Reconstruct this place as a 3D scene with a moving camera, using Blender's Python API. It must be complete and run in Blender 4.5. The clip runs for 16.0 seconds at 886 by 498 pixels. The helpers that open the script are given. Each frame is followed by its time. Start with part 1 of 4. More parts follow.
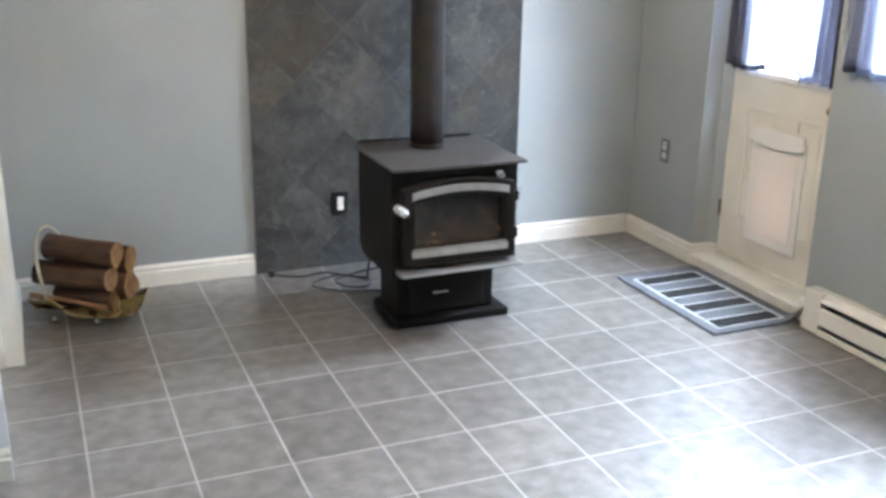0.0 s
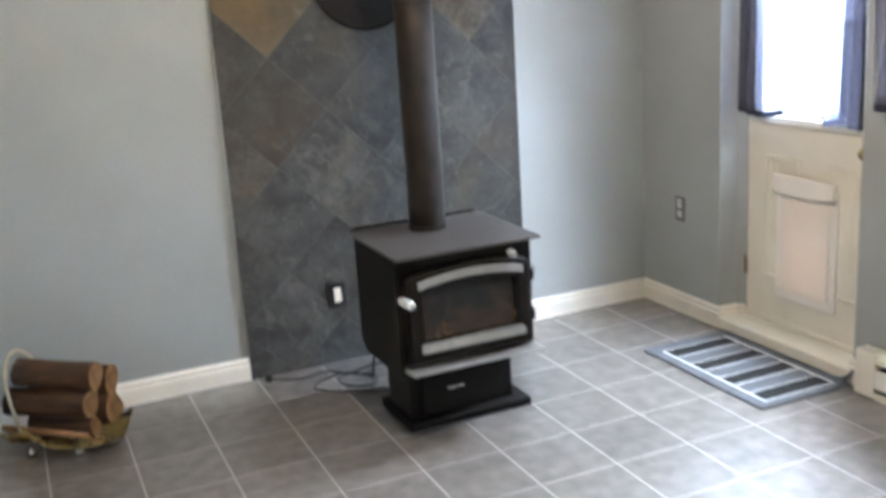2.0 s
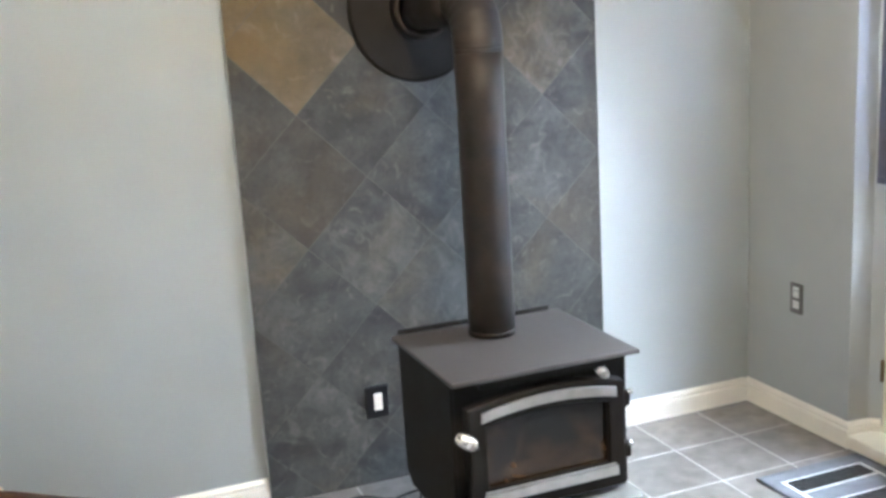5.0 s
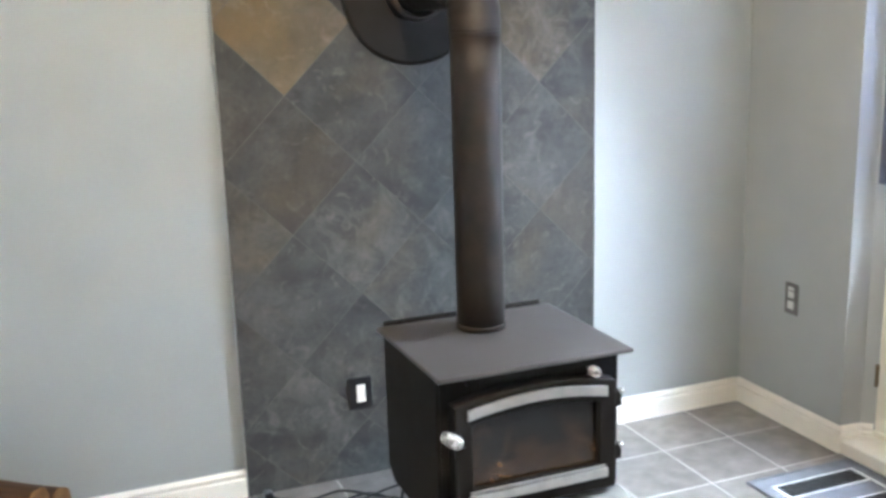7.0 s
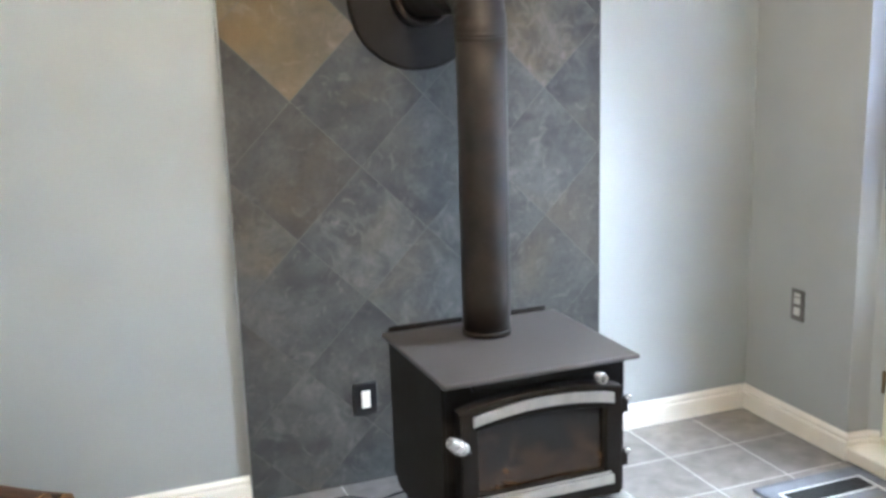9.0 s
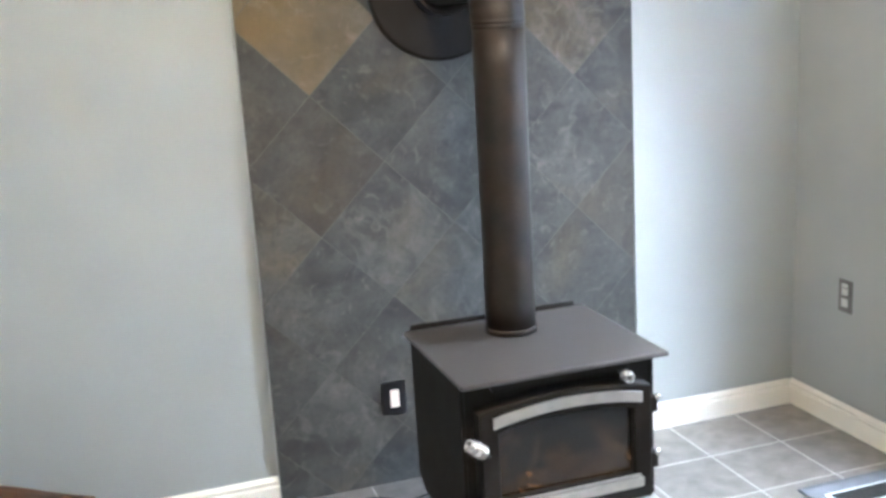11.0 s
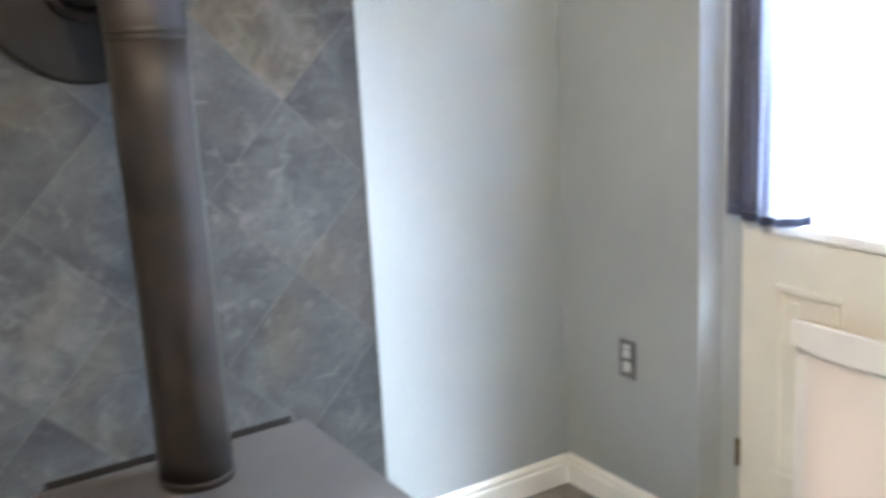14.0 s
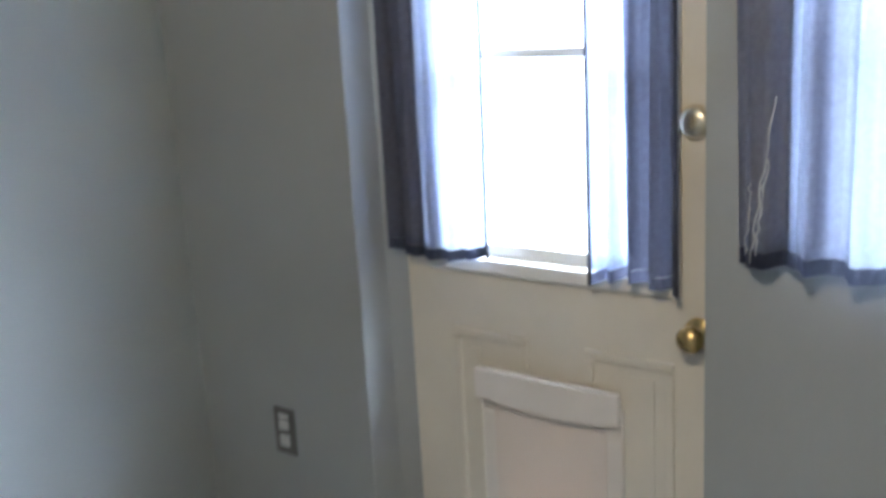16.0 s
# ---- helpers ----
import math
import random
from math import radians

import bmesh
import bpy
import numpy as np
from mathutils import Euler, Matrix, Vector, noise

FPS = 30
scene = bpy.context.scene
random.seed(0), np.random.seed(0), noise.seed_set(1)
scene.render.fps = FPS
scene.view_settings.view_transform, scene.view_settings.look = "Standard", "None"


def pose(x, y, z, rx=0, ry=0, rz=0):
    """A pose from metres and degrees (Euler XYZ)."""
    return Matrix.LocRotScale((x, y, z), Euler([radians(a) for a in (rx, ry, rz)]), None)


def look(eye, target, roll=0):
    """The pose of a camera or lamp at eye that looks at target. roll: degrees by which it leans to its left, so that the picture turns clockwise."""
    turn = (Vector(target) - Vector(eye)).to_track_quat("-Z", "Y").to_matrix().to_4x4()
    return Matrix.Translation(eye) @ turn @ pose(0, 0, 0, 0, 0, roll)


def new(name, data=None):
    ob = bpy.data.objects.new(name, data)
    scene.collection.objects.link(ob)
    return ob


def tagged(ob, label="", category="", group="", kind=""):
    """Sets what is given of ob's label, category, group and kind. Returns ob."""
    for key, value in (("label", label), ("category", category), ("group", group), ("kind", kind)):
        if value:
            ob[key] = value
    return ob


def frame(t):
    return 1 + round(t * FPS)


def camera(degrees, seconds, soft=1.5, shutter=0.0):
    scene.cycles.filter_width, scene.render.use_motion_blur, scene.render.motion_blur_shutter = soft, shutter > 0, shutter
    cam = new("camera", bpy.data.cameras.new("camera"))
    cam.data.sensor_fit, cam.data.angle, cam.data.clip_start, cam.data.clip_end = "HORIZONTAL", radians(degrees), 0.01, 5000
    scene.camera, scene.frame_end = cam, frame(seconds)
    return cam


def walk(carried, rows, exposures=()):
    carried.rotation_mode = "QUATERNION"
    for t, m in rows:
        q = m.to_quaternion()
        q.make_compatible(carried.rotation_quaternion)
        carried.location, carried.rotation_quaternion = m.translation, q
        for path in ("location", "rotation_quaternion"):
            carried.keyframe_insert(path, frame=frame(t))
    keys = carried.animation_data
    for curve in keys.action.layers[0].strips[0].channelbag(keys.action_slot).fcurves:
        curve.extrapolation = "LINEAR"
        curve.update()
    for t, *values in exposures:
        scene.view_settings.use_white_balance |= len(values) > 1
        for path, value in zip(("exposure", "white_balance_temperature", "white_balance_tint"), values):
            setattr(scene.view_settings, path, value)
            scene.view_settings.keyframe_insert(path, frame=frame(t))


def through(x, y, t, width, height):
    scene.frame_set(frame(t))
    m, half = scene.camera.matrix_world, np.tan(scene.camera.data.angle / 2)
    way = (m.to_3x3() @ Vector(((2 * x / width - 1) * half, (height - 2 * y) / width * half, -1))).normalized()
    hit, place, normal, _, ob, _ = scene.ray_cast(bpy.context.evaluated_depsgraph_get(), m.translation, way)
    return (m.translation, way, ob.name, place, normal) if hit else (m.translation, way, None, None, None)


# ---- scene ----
cam = camera(47.7, 16.0, soft=3.2, shutter=0.8)
PATH = [
    (0, (0.072, -0.804, 1.668), (0.808, 0.948, 1.044), 0.9),
    (0.5, (0.084, -0.807, 1.683), (0.764, 0.969, 1.063), 0.3),
    (1, (0.113, -0.762, 1.665), (0.733, 1.049, 1.087), 0.7),
    (1.5, (0.15, -0.614, 1.65), (0.836, 1.182, 1.099), -0.4),
    (2, (0.177, -0.418, 1.65), (0.941, 1.361, 1.147), -3.7),
    (2.5, (0.205, -0.233, 1.669), (0.866, 1.61, 1.262), -3.7),
    (3, (0.343, -0.009, 1.69), (0.987, 1.848, 1.323), -3.3),
    (3.5, (0.392, 0.134, 1.683), (1.04, 1.988, 1.303), -4.1),
    (6, (0.484, 0.468, 1.66), (1.19, 2.287, 1.217), -2.9),
    (6.5, (0.48, 0.48, 1.657), (1.169, 2.303, 1.211), -2.7),
    (7, (0.489, 0.494, 1.65), (1.202, 2.308, 1.2), -1.7),
    (7.5, (0.487, 0.507, 1.645), (1.211, 2.317, 1.197), -1.4),
    (8, (0.478, 0.513, 1.643), (1.184, 2.328, 1.188), -1.1),
    (8.5, (0.479, 0.504, 1.65), (1.179, 2.324, 1.202), -1.2),
    (9, (0.485, 0.502, 1.646), (1.193, 2.321, 1.209), -1.7),
    (11.5, (0.702, 0.596, 1.625), (1.287, 2.456, 1.176), -3.5),
    (12, (0.796, 0.751, 1.618), (1.68, 2.489, 1.169), -2.8),
    (12.5, (0.873, 0.879, 1.61), (1.962, 2.502, 1.183), -2.7),
    (13, (1.012, 1.038, 1.596), (2.011, 2.717, 1.165), -3.3),
    (13.5, (1.111, 1.156, 1.6), (1.996, 2.891, 1.146), -4.3),
    (14, (1.105, 1.302, 1.617), (2.135, 2.954, 1.158), -3.1),
    (14.5, (1.086, 1.464, 1.598), (2.321, 2.981, 1.178), -2.0),
    (15, (1.163, 1.545, 1.59), (2.519, 2.94, 1.127), -0.8),
    (15.5, (1.281, 1.638, 1.605), (2.772, 2.86, 1.072), -2.1),
    (16, (1.509, 1.732, 1.565), (3.054, 2.912, 1.095), -3.3),
]
EXPOSURES = [(0, -0.38, 5340, 7), (1, -0.41, 5340, 7), (2, -0.41, 5440, 7), (3.5, -0.07, 5400, 6), (7, 0.03, 5350, 6), (11.5, 0.15, 5320, 6),
             (12.5, 0.19, 5400, 7), (13.5, -0.01, 5300, 6), (14.5, -0.01, 5300, 6), (15, -0.33, 5260, 6), (15.5, -0.53, 5210, 6), (16, -1.21, 5160, 5)]
walk(cam, [(t, look(eye, target, roll)) for t, eye, target, roll in PATH], EXPOSURES)

# ---- world and light ----
world = bpy.data.worlds.new("overcast_sky")
scene.world = world
world.use_nodes = True
wn = world.node_tree
sky = wn.nodes.new("ShaderNodeTexSky")
sky.sky_type, sky.sun_disc = "NISHITA", False
sky.sun_elevation, sky.sun_rotation = radians(35), radians(70)
wn.links.new(sky.outputs[0], wn.nodes["Background"].inputs[0])
wn.nodes["Background"].inputs[1].default_value = 0.12

sun = new("sun", bpy.data.lights.new("sun", "SUN"))
sun.data.energy, sun.data.angle, sun.data.color = 0.6, radians(20), (1.0, 0.96, 0.9)
sun.matrix_world = look((12, 4.5, 9), (3.3, 1.5, 0))


def window_light(name, y, z, width, height, watts, north, down):
    """Sky light standing in a window's opening, shining into the room."""
    lamp = new(name, bpy.data.lights.new(name, "AREA"))
    lamp.data.shape, lamp.data.size, lamp.data.size_y = "RECTANGLE", width, height
    lamp.data.energy, lamp.data.color = watts, (0.93, 0.965, 1.0)
    x = 3.40 + 0.5 * height * math.sin(math.atan(down))
    lamp.matrix_world = look((x, y, z), (x - 1, y + north, z - down))
    return lamp


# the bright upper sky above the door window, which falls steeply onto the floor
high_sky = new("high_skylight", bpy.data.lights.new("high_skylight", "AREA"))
high_sky.data.shape, high_sky.data.size, high_sky.data.size_y = "RECTANGLE", 2.25, 1.15
high_sky.data.energy, high_sky.data.color = 2750, (0.93, 0.965, 1.0)
high_sky.matrix_world = look((4.05, 2.53, 2.48), (3.05, 2.53, 1.73))
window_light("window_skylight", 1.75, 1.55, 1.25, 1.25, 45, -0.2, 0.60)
bulb = new("ceiling_bulb", bpy.data.lights.new("ceiling_bulb", "POINT"))
bulb.data.energy, bulb.data.color, bulb.data.shadow_soft_size = 185, (1.0, 0.74, 0.47), 0.03
bulb.location = (1.35, 1.90, 2.345)

# ---- plan, in metres ----
TILE = 0.3048
GX, GY = 0.13, 3.22
NORTH, EAST, WEST, SOUTH, FAR_WEST = 3.838, 3.157, -0.06, -1.9, -1.3
CEIL = 2.44
SLATE_X0, SLATE_X1, SLATE_Y = 1.025, 2.430, 3.821
DOOR_X = 3.285
REC_Y0, REC_Y1 = 2.407, 3.238
WIN_Y0, WIN_Y1, WIN_Z0, WIN_Z1 = 1.24, 2.21, 1.13, 2.02


# ---- materials ----
def material(name, color, rough=0.5, metal=0.0, vary=0.08, scale=6.0, fine=120.0, bump=0.05, tint=None, per_piece=0.0, coat=0.0, gloss_vary=0.1, spec=0.5, soft=0.2, coat_rough=0.05):
    """A painted, stone or metal surface: mottling at two scales, fine relief, uneven gloss."""
    m = bpy.data.materials.new(name)
    m.use_nodes = True
    t = m.node_tree
    b = t.nodes["Principled BSDF"]
    b.inputs["Metallic"].default_value = metal
    b.inputs["Coat Weight"].default_value = coat
    b.inputs["Specular IOR Level"].default_value = spec
    b.inputs["Coat Roughness"].default_value = coat_rough
    geo = t.nodes.new("ShaderNodeNewGeometry")
    big, small = t.nodes.new("ShaderNodeTexNoise"), t.nodes.new("ShaderNodeTexNoise")
    for n, s, d in ((big, scale, 5.0), (small, fine, 3.0)):
        n.inputs["Scale"].default_value, n.inputs["Detail"].default_value = s, d
        t.links.new(geo.outputs["Position"], n.inputs["Vector"])
    mix = t.nodes.new("ShaderNodeMix")
    mix.data_type, mix.blend_type = "RGBA", "MIX"
    lo = tuple(c * (1 - vary * 2) for c in (tint or color))
    hi = tuple(min(1, c * (1 + vary * 1.4)) for c in color)
    mix.inputs["A"].default_value, mix.inputs["B"].default_value = (*lo, 1), (*hi, 1)
    ramp = t.nodes.new("ShaderNodeMapRange")
    ramp.inputs["From Min"].default_value, ramp.inputs["From Max"].default_value = 0.5 - soft, 0.5 + soft
    t.links.new(big.outputs["Fac"], ramp.inputs["Value"])
    t.links.new(ramp.outputs["Result"], mix.inputs["Factor"])
    speck = t.nodes.new("ShaderNodeMix")
    speck.data_type, speck.blend_type = "RGBA", "OVERLAY"
    speck.inputs["Factor"].default_value = min(0.5, vary * 1.5)
    t.links.new(mix.outputs["Result"], speck.inputs["A"])
    t.links.new(small.outputs["Fac"], speck.inputs["B"])
    out = speck.outputs["Result"]
    if per_piece:
        info, hsv, mr = t.nodes.new("ShaderNodeObjectInfo"), t.nodes.new("ShaderNodeHueSaturation"), t.nodes.new("ShaderNodeMapRange")
        mr.inputs["To Min"].default_value, mr.inputs["To Max"].default_value = 1 - per_piece, 1 + per_piece
        t.links.new(info.outputs["Random"], mr.inputs["Value"])
        t.links.new(mr.outputs["Result"], hsv.inputs["Value"])
        t.links.new(out, hsv.inputs["Color"])
        out = hsv.outputs["Color"]
    t.links.new(out, b.inputs["Base Color"])
    gl = t.nodes.new("ShaderNodeMapRange")
    gl.inputs["To Min"].default_value, gl.inputs["To Max"].default_value = max(0.02, rough - gloss_vary), min(1, rough + gloss_vary)
    t.links.new(big.outputs["Fac"], gl.inputs["Value"])
    t.links.new(gl.outputs["Result"], b.inputs["Roughness"])
    if bump:
        bp = t.nodes.new("ShaderNodeBump")
        bp.inputs["Strength"].default_value, bp.inputs["Distance"].default_value = bump, 0.004
        t.links.new(small.outputs["Fac"], bp.inputs["Height"])
        t.links.new(bp.outputs["Normal"], b.inputs["Normal"])
    return m


def slate_material(name, ochre=0.5, value=1.0, veins=0.22, warm=0.0):
    """Stone-look glazed tile: cloudy grey-green, ochre patches, pale veins, each piece different."""
    m = bpy.data.materials.new(name)
    m.use_nodes = True
    t = m.node_tree
    b = t.nodes["Principled BSDF"]
    geo, info = t.nodes.new("ShaderNodeNewGeometry"), t.nodes.new("ShaderNodeObjectInfo")
    shift = t.nodes.new("ShaderNodeVectorMath")
    shift.operation = "MULTIPLY_ADD"
    comb = t.nodes.new("ShaderNodeCombineXYZ")
    for s in ("X", "Y", "Z"):
        t.links.new(info.outputs["Random"], comb.inputs[s])
    shift.inputs[1].default_value = (17.0, 31.0, 23.0)
    t.links.new(comb.outputs[0], shift.inputs[0])
    t.links.new(geo.outputs["Position"], shift.inputs[2])

    def cloud(scale, detail, distortion, lo, hi):
        n, r = t.nodes.new("ShaderNodeTexNoise"), t.nodes.new("ShaderNodeMapRange")
        n.inputs["Scale"].default_value, n.inputs["Detail"].default_value, n.inputs["Distortion"].default_value = scale, detail, distortion
        r.inputs["From Min"].default_value, r.inputs["From Max"].default_value = lo, hi
        t.links.new(shift.outputs[0], n.inputs["Vector"])
        t.links.new(n.outputs["Fac"], r.inputs["Value"])
        return r.outputs["Result"]

    def blend(a, b_, fac, amount=1.0):
        x = t.nodes.new("ShaderNodeMix")
        x.data_type = "RGBA"
        if amount < 1:
            k = t.nodes.new("ShaderNodeMath")
            k.operation = "MULTIPLY"
            k.inputs[1].default_value = amount
            t.links.new(fac, k.inputs[0])
            fac = k.outputs[0]
        t.links.new(fac, x.inputs["Factor"])
        for socket, v in (("A", a), ("B", b_)):
            if isinstance(v, tuple):
                x.inputs[socket].default_value = (*v, 1)
            else:
                t.links.new(v, x.inputs[socket])
        return x.outputs["Result"]

    base = blend((0.0295, 0.0295, 0.0285), (0.073, 0.072, 0.067), cloud(3.4, 10, 0.9, 0.32, 0.68))
    base = blend(base, (0.132, 0.093, 0.038), cloud(1.8, 7, 0.7, 0.53 - 0.30 * max(0, ochre - 0.5), 0.78), ochre)
    base = blend(base, (0.118, 0.116, 0.105), cloud(4.2, 12, 1.5, 0.55, 0.74), 0.45)
    base = blend(base, (0.150, 0.136, 0.122), cloud(11.0, 12, 2.2, 0.57, 0.70), 0.38)
    base = blend(base, (0.020, 0.020, 0.020), cloud(8.0, 11, 1.6, 0.54, 0.76), 0.45)
    base = blend(base, (0.022, 0.022, 0.022), cloud(55.0, 6, 0.4, 0.45, 0.80), 0.40)
    # swirling pale veins: a thin band round the middle of a strongly distorted cloud
    swirl, band = t.nodes.new("ShaderNodeTexNoise"), t.nodes.new("ShaderNodeMath")
    swirl.inputs["Scale"].default_value, swirl.inputs["Detail"].default_value, swirl.inputs["Distortion"].default_value = 4.5, 3, 2.6
    t.links.new(shift.outputs[0], swirl.inputs["Vector"])
    band.operation = "PINGPONG"
    band.inputs[1].default_value = 0.5
    t.links.new(swirl.outputs["Fac"], band.inputs[0])
    crest = t.nodes.new("ShaderNodeMapRange")
    crest.inputs["From Min"].default_value, crest.inputs["From Max"].default_value = 0.40, 0.50
    t.links.new(band.outputs[0], crest.inputs["Value"])
    soften = t.nodes.new("ShaderNodeMath")
    soften.operation = "MULTIPLY"
    t.links.new(crest.outputs["Result"], soften.inputs[0])
    t.links.new(cloud(6.0, 8, 1.2, 0.42, 0.66), soften.inputs[1])
    base = blend(base, (0.190, 0.178, 0.160), soften.outputs[0], veins)
    base = blend(base, (0.150, 0.143, 0.126), cloud(2.6, 9, 1.8, 0.52, 0.78), veins)
    if ochre > 0.9:
        base = blend(base, (0.140, 0.092, 0.030), cloud(1.6, 5, 0.6, 0.30, 0.64), 0.72)
    if warm:
        base = blend(base, (0.075, 0.058, 0.040), cloud(2.0, 6, 0.6, 0.25, 0.75), warm)
    hsv, mr = t.nodes.new("ShaderNodeHueSaturation"), t.nodes.new("ShaderNodeMapRange")
    mr.inputs["To Min"].default_value, mr.inputs["To Max"].default_value = 0.80 * value, 1.04 * value
    t.links.new(info.outputs["Random"], mr.inputs["Value"])
    t.links.new(mr.outputs["Result"], hsv.inputs["Value"])
    t.links.new(base, hsv.inputs["Color"])
    t.links.new(hsv.outputs["Color"], b.inputs["Base Color"])
    b.inputs["Roughness"].default_value = 0.66
    b.inputs["Specular IOR Level"].default_value = 0.22
    bp = t.nodes.new("ShaderNodeBump")
    bp.inputs["Strength"].default_value, bp.inputs["Distance"].default_value = 0.25, 0.004
    t.links.new(cloud(14.0, 11, 1.5, 0.2, 0.8), bp.inputs["Height"])
    t.links.new(bp.outputs["Normal"], b.inputs["Normal"])
    return m


def cloth_material(name, color, through_color, through=0.5, vary=0.2):
    """Thin woven curtain that lets light through."""
    m = bpy.data.materials.new(name)
    m.use_nodes = True
    t = m.node_tree
    t.nodes.remove(t.nodes["Principled BSDF"])
    out = t.nodes["Material Output"]
    d, tr, mx = t.nodes.new("ShaderNodeBsdfDiffuse"), t.nodes.new("ShaderNodeBsdfTranslucent"), t.nodes.new("ShaderNodeMixShader")
    n, geo, cm = t.nodes.new("ShaderNodeTexNoise"), t.nodes.new("ShaderNodeNewGeometry"), t.nodes.new("ShaderNodeMix")
    n.inputs["Scale"].default_value = 90
    t.links.new(geo.outputs["Position"], n.inputs["Vector"])
    cm.data_type = "RGBA"
    cm.inputs["A"].default_value = (*[c * (1 - vary) for c in color], 1)
    cm.inputs["B"].default_value = (*[c * (1 + vary) for c in color], 1)
    t.links.new(n.outputs["Fac"], cm.inputs["Factor"])
    t.links.new(cm.outputs["Result"], d.inputs["Color"])
    tr.inputs["Color"].default_value = (*through_color, 1)
    mx.inputs[0].default_value = through
    t.links.new(d.outputs[0], mx.inputs[1])
    t.links.new(tr.outputs[0], mx.inputs[2])
    t.links.new(mx.outputs[0], out.inputs["Surface"])
    return m


def glass_material(name, color=(1, 1, 1), rough=0.0):
    m = bpy.data.materials.new(name)
    m.use_nodes = True
    b = m.node_tree.nodes["Principled BSDF"]
    b.inputs["Base Color"].default_value = (*color, 1)
    b.inputs["Transmission Weight"].default_value = 1.0
    b.inputs["Roughness"].default_value = rough
    b.inputs["IOR"].default_value = 1.45
    return m


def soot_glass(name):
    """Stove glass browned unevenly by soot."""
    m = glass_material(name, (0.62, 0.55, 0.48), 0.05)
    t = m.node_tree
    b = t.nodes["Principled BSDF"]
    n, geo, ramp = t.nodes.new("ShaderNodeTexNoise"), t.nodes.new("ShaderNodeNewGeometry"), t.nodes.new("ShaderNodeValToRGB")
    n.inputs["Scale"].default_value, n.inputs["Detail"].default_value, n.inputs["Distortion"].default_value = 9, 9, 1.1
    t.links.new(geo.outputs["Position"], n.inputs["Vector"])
    # the colour turns brown low down, grey-black towards the arch
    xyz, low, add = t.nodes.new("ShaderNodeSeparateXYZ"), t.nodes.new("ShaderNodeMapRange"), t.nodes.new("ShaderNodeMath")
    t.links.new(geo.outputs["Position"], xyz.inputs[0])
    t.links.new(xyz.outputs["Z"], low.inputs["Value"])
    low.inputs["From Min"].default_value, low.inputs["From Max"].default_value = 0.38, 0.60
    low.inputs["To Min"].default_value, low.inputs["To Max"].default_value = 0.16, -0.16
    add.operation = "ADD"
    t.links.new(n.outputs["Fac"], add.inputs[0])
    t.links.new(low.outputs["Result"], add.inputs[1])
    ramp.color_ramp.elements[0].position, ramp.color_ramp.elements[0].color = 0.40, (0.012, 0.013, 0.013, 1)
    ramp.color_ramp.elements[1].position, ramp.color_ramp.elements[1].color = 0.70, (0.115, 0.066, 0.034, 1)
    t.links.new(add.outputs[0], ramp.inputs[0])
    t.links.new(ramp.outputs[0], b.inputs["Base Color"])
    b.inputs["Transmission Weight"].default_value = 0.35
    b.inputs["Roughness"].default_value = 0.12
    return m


def glow_material(name, color, strength):
    m = bpy.data.materials.new(name)
    m.use_nodes = True
    b = m.node_tree.nodes["Principled BSDF"]
    b.inputs["Base Color"].default_value = (*color, 1)
    b.inputs["Emission Color"].default_value = (*color, 1)
    b.inputs["Emission Strength"].default_value = strength
    return m


def wood_material(name, dark, light, scale=9.0, stretch=(1, 1, 1), rough=0.8, turn=-30):
    m = bpy.data.materials.new(name)
    m.use_nodes = True
    t = m.node_tree
    b = t.nodes["Principled BSDF"]
    tc, mp, n = t.nodes.new("ShaderNodeTexCoord"), t.nodes.new("ShaderNodeMapping"), t.nodes.new("ShaderNodeTexNoise")
    mp.vector_type = "TEXTURE"
    mp.inputs["Scale"].default_value, mp.inputs["Rotation"].default_value = stretch, (0, 0, radians(turn))
    n.inputs["Scale"].default_value, n.inputs["Detail"].default_value = scale, 8
    r = t.nodes.new("ShaderNodeMix")
    r.data_type = "RGBA"
    r.inputs["A"].default_value, r.inputs["B"].default_value = (*dark, 1), (*light, 1)
    mr = t.nodes.new("ShaderNodeMapRange")
    mr.inputs["From Min"].default_value, mr.inputs["From Max"].default_value = 0.3, 0.7
    t.links.new(tc.outputs["Object"], mp.inputs["Vector"])
    t.links.new(mp.outputs[0], n.inputs["Vector"])
    t.links.new(n.outputs["Fac"], mr.inputs["Value"])
    t.links.new(mr.outputs["Result"], r.inputs["Factor"])
    t.links.new(r.outputs["Result"], b.inputs["Base Color"])
    b.inputs["Roughness"].default_value = rough
    bp = t.nodes.new("ShaderNodeBump")
    bp.inputs["Strength"].default_value, bp.inputs["Distance"].default_value = 0.5, 0.004
    t.links.new(n.outputs["Fac"], bp.inputs["Height"])
    t.links.new(bp.outputs["Normal"], b.inputs["Normal"])
    return m


WALL = material("grey_wall_paint", (0.330, 0.343, 0.332), 0.62, vary=0.03, scale=2.5, fine=260, bump=0.06, gloss_vary=0.06)
WHITE_WALL = material("white_wall_paint", (0.83, 0.84, 0.85), 0.6, vary=0.02, scale=3, fine=240, bump=0.05)
CEILING = material("ceiling_paint", (0.72, 0.72, 0.70), 0.9, vary=0.02, scale=5, fine=90, bump=0.2)
TRIM = material("cream_trim_paint", (0.80, 0.76, 0.67), 0.38, vary=0.03, scale=7, fine=180, bump=0.03)
DOOR_PAINT = material("cream_door_paint", (0.74, 0.69, 0.58), 0.42, vary=0.04, scale=4, fine=160, bump=0.04)
WHITE_PLASTIC = material("white_plastic", (0.82, 0.77, 0.70), 0.35, vary=0.02, scale=8, bump=0.02)
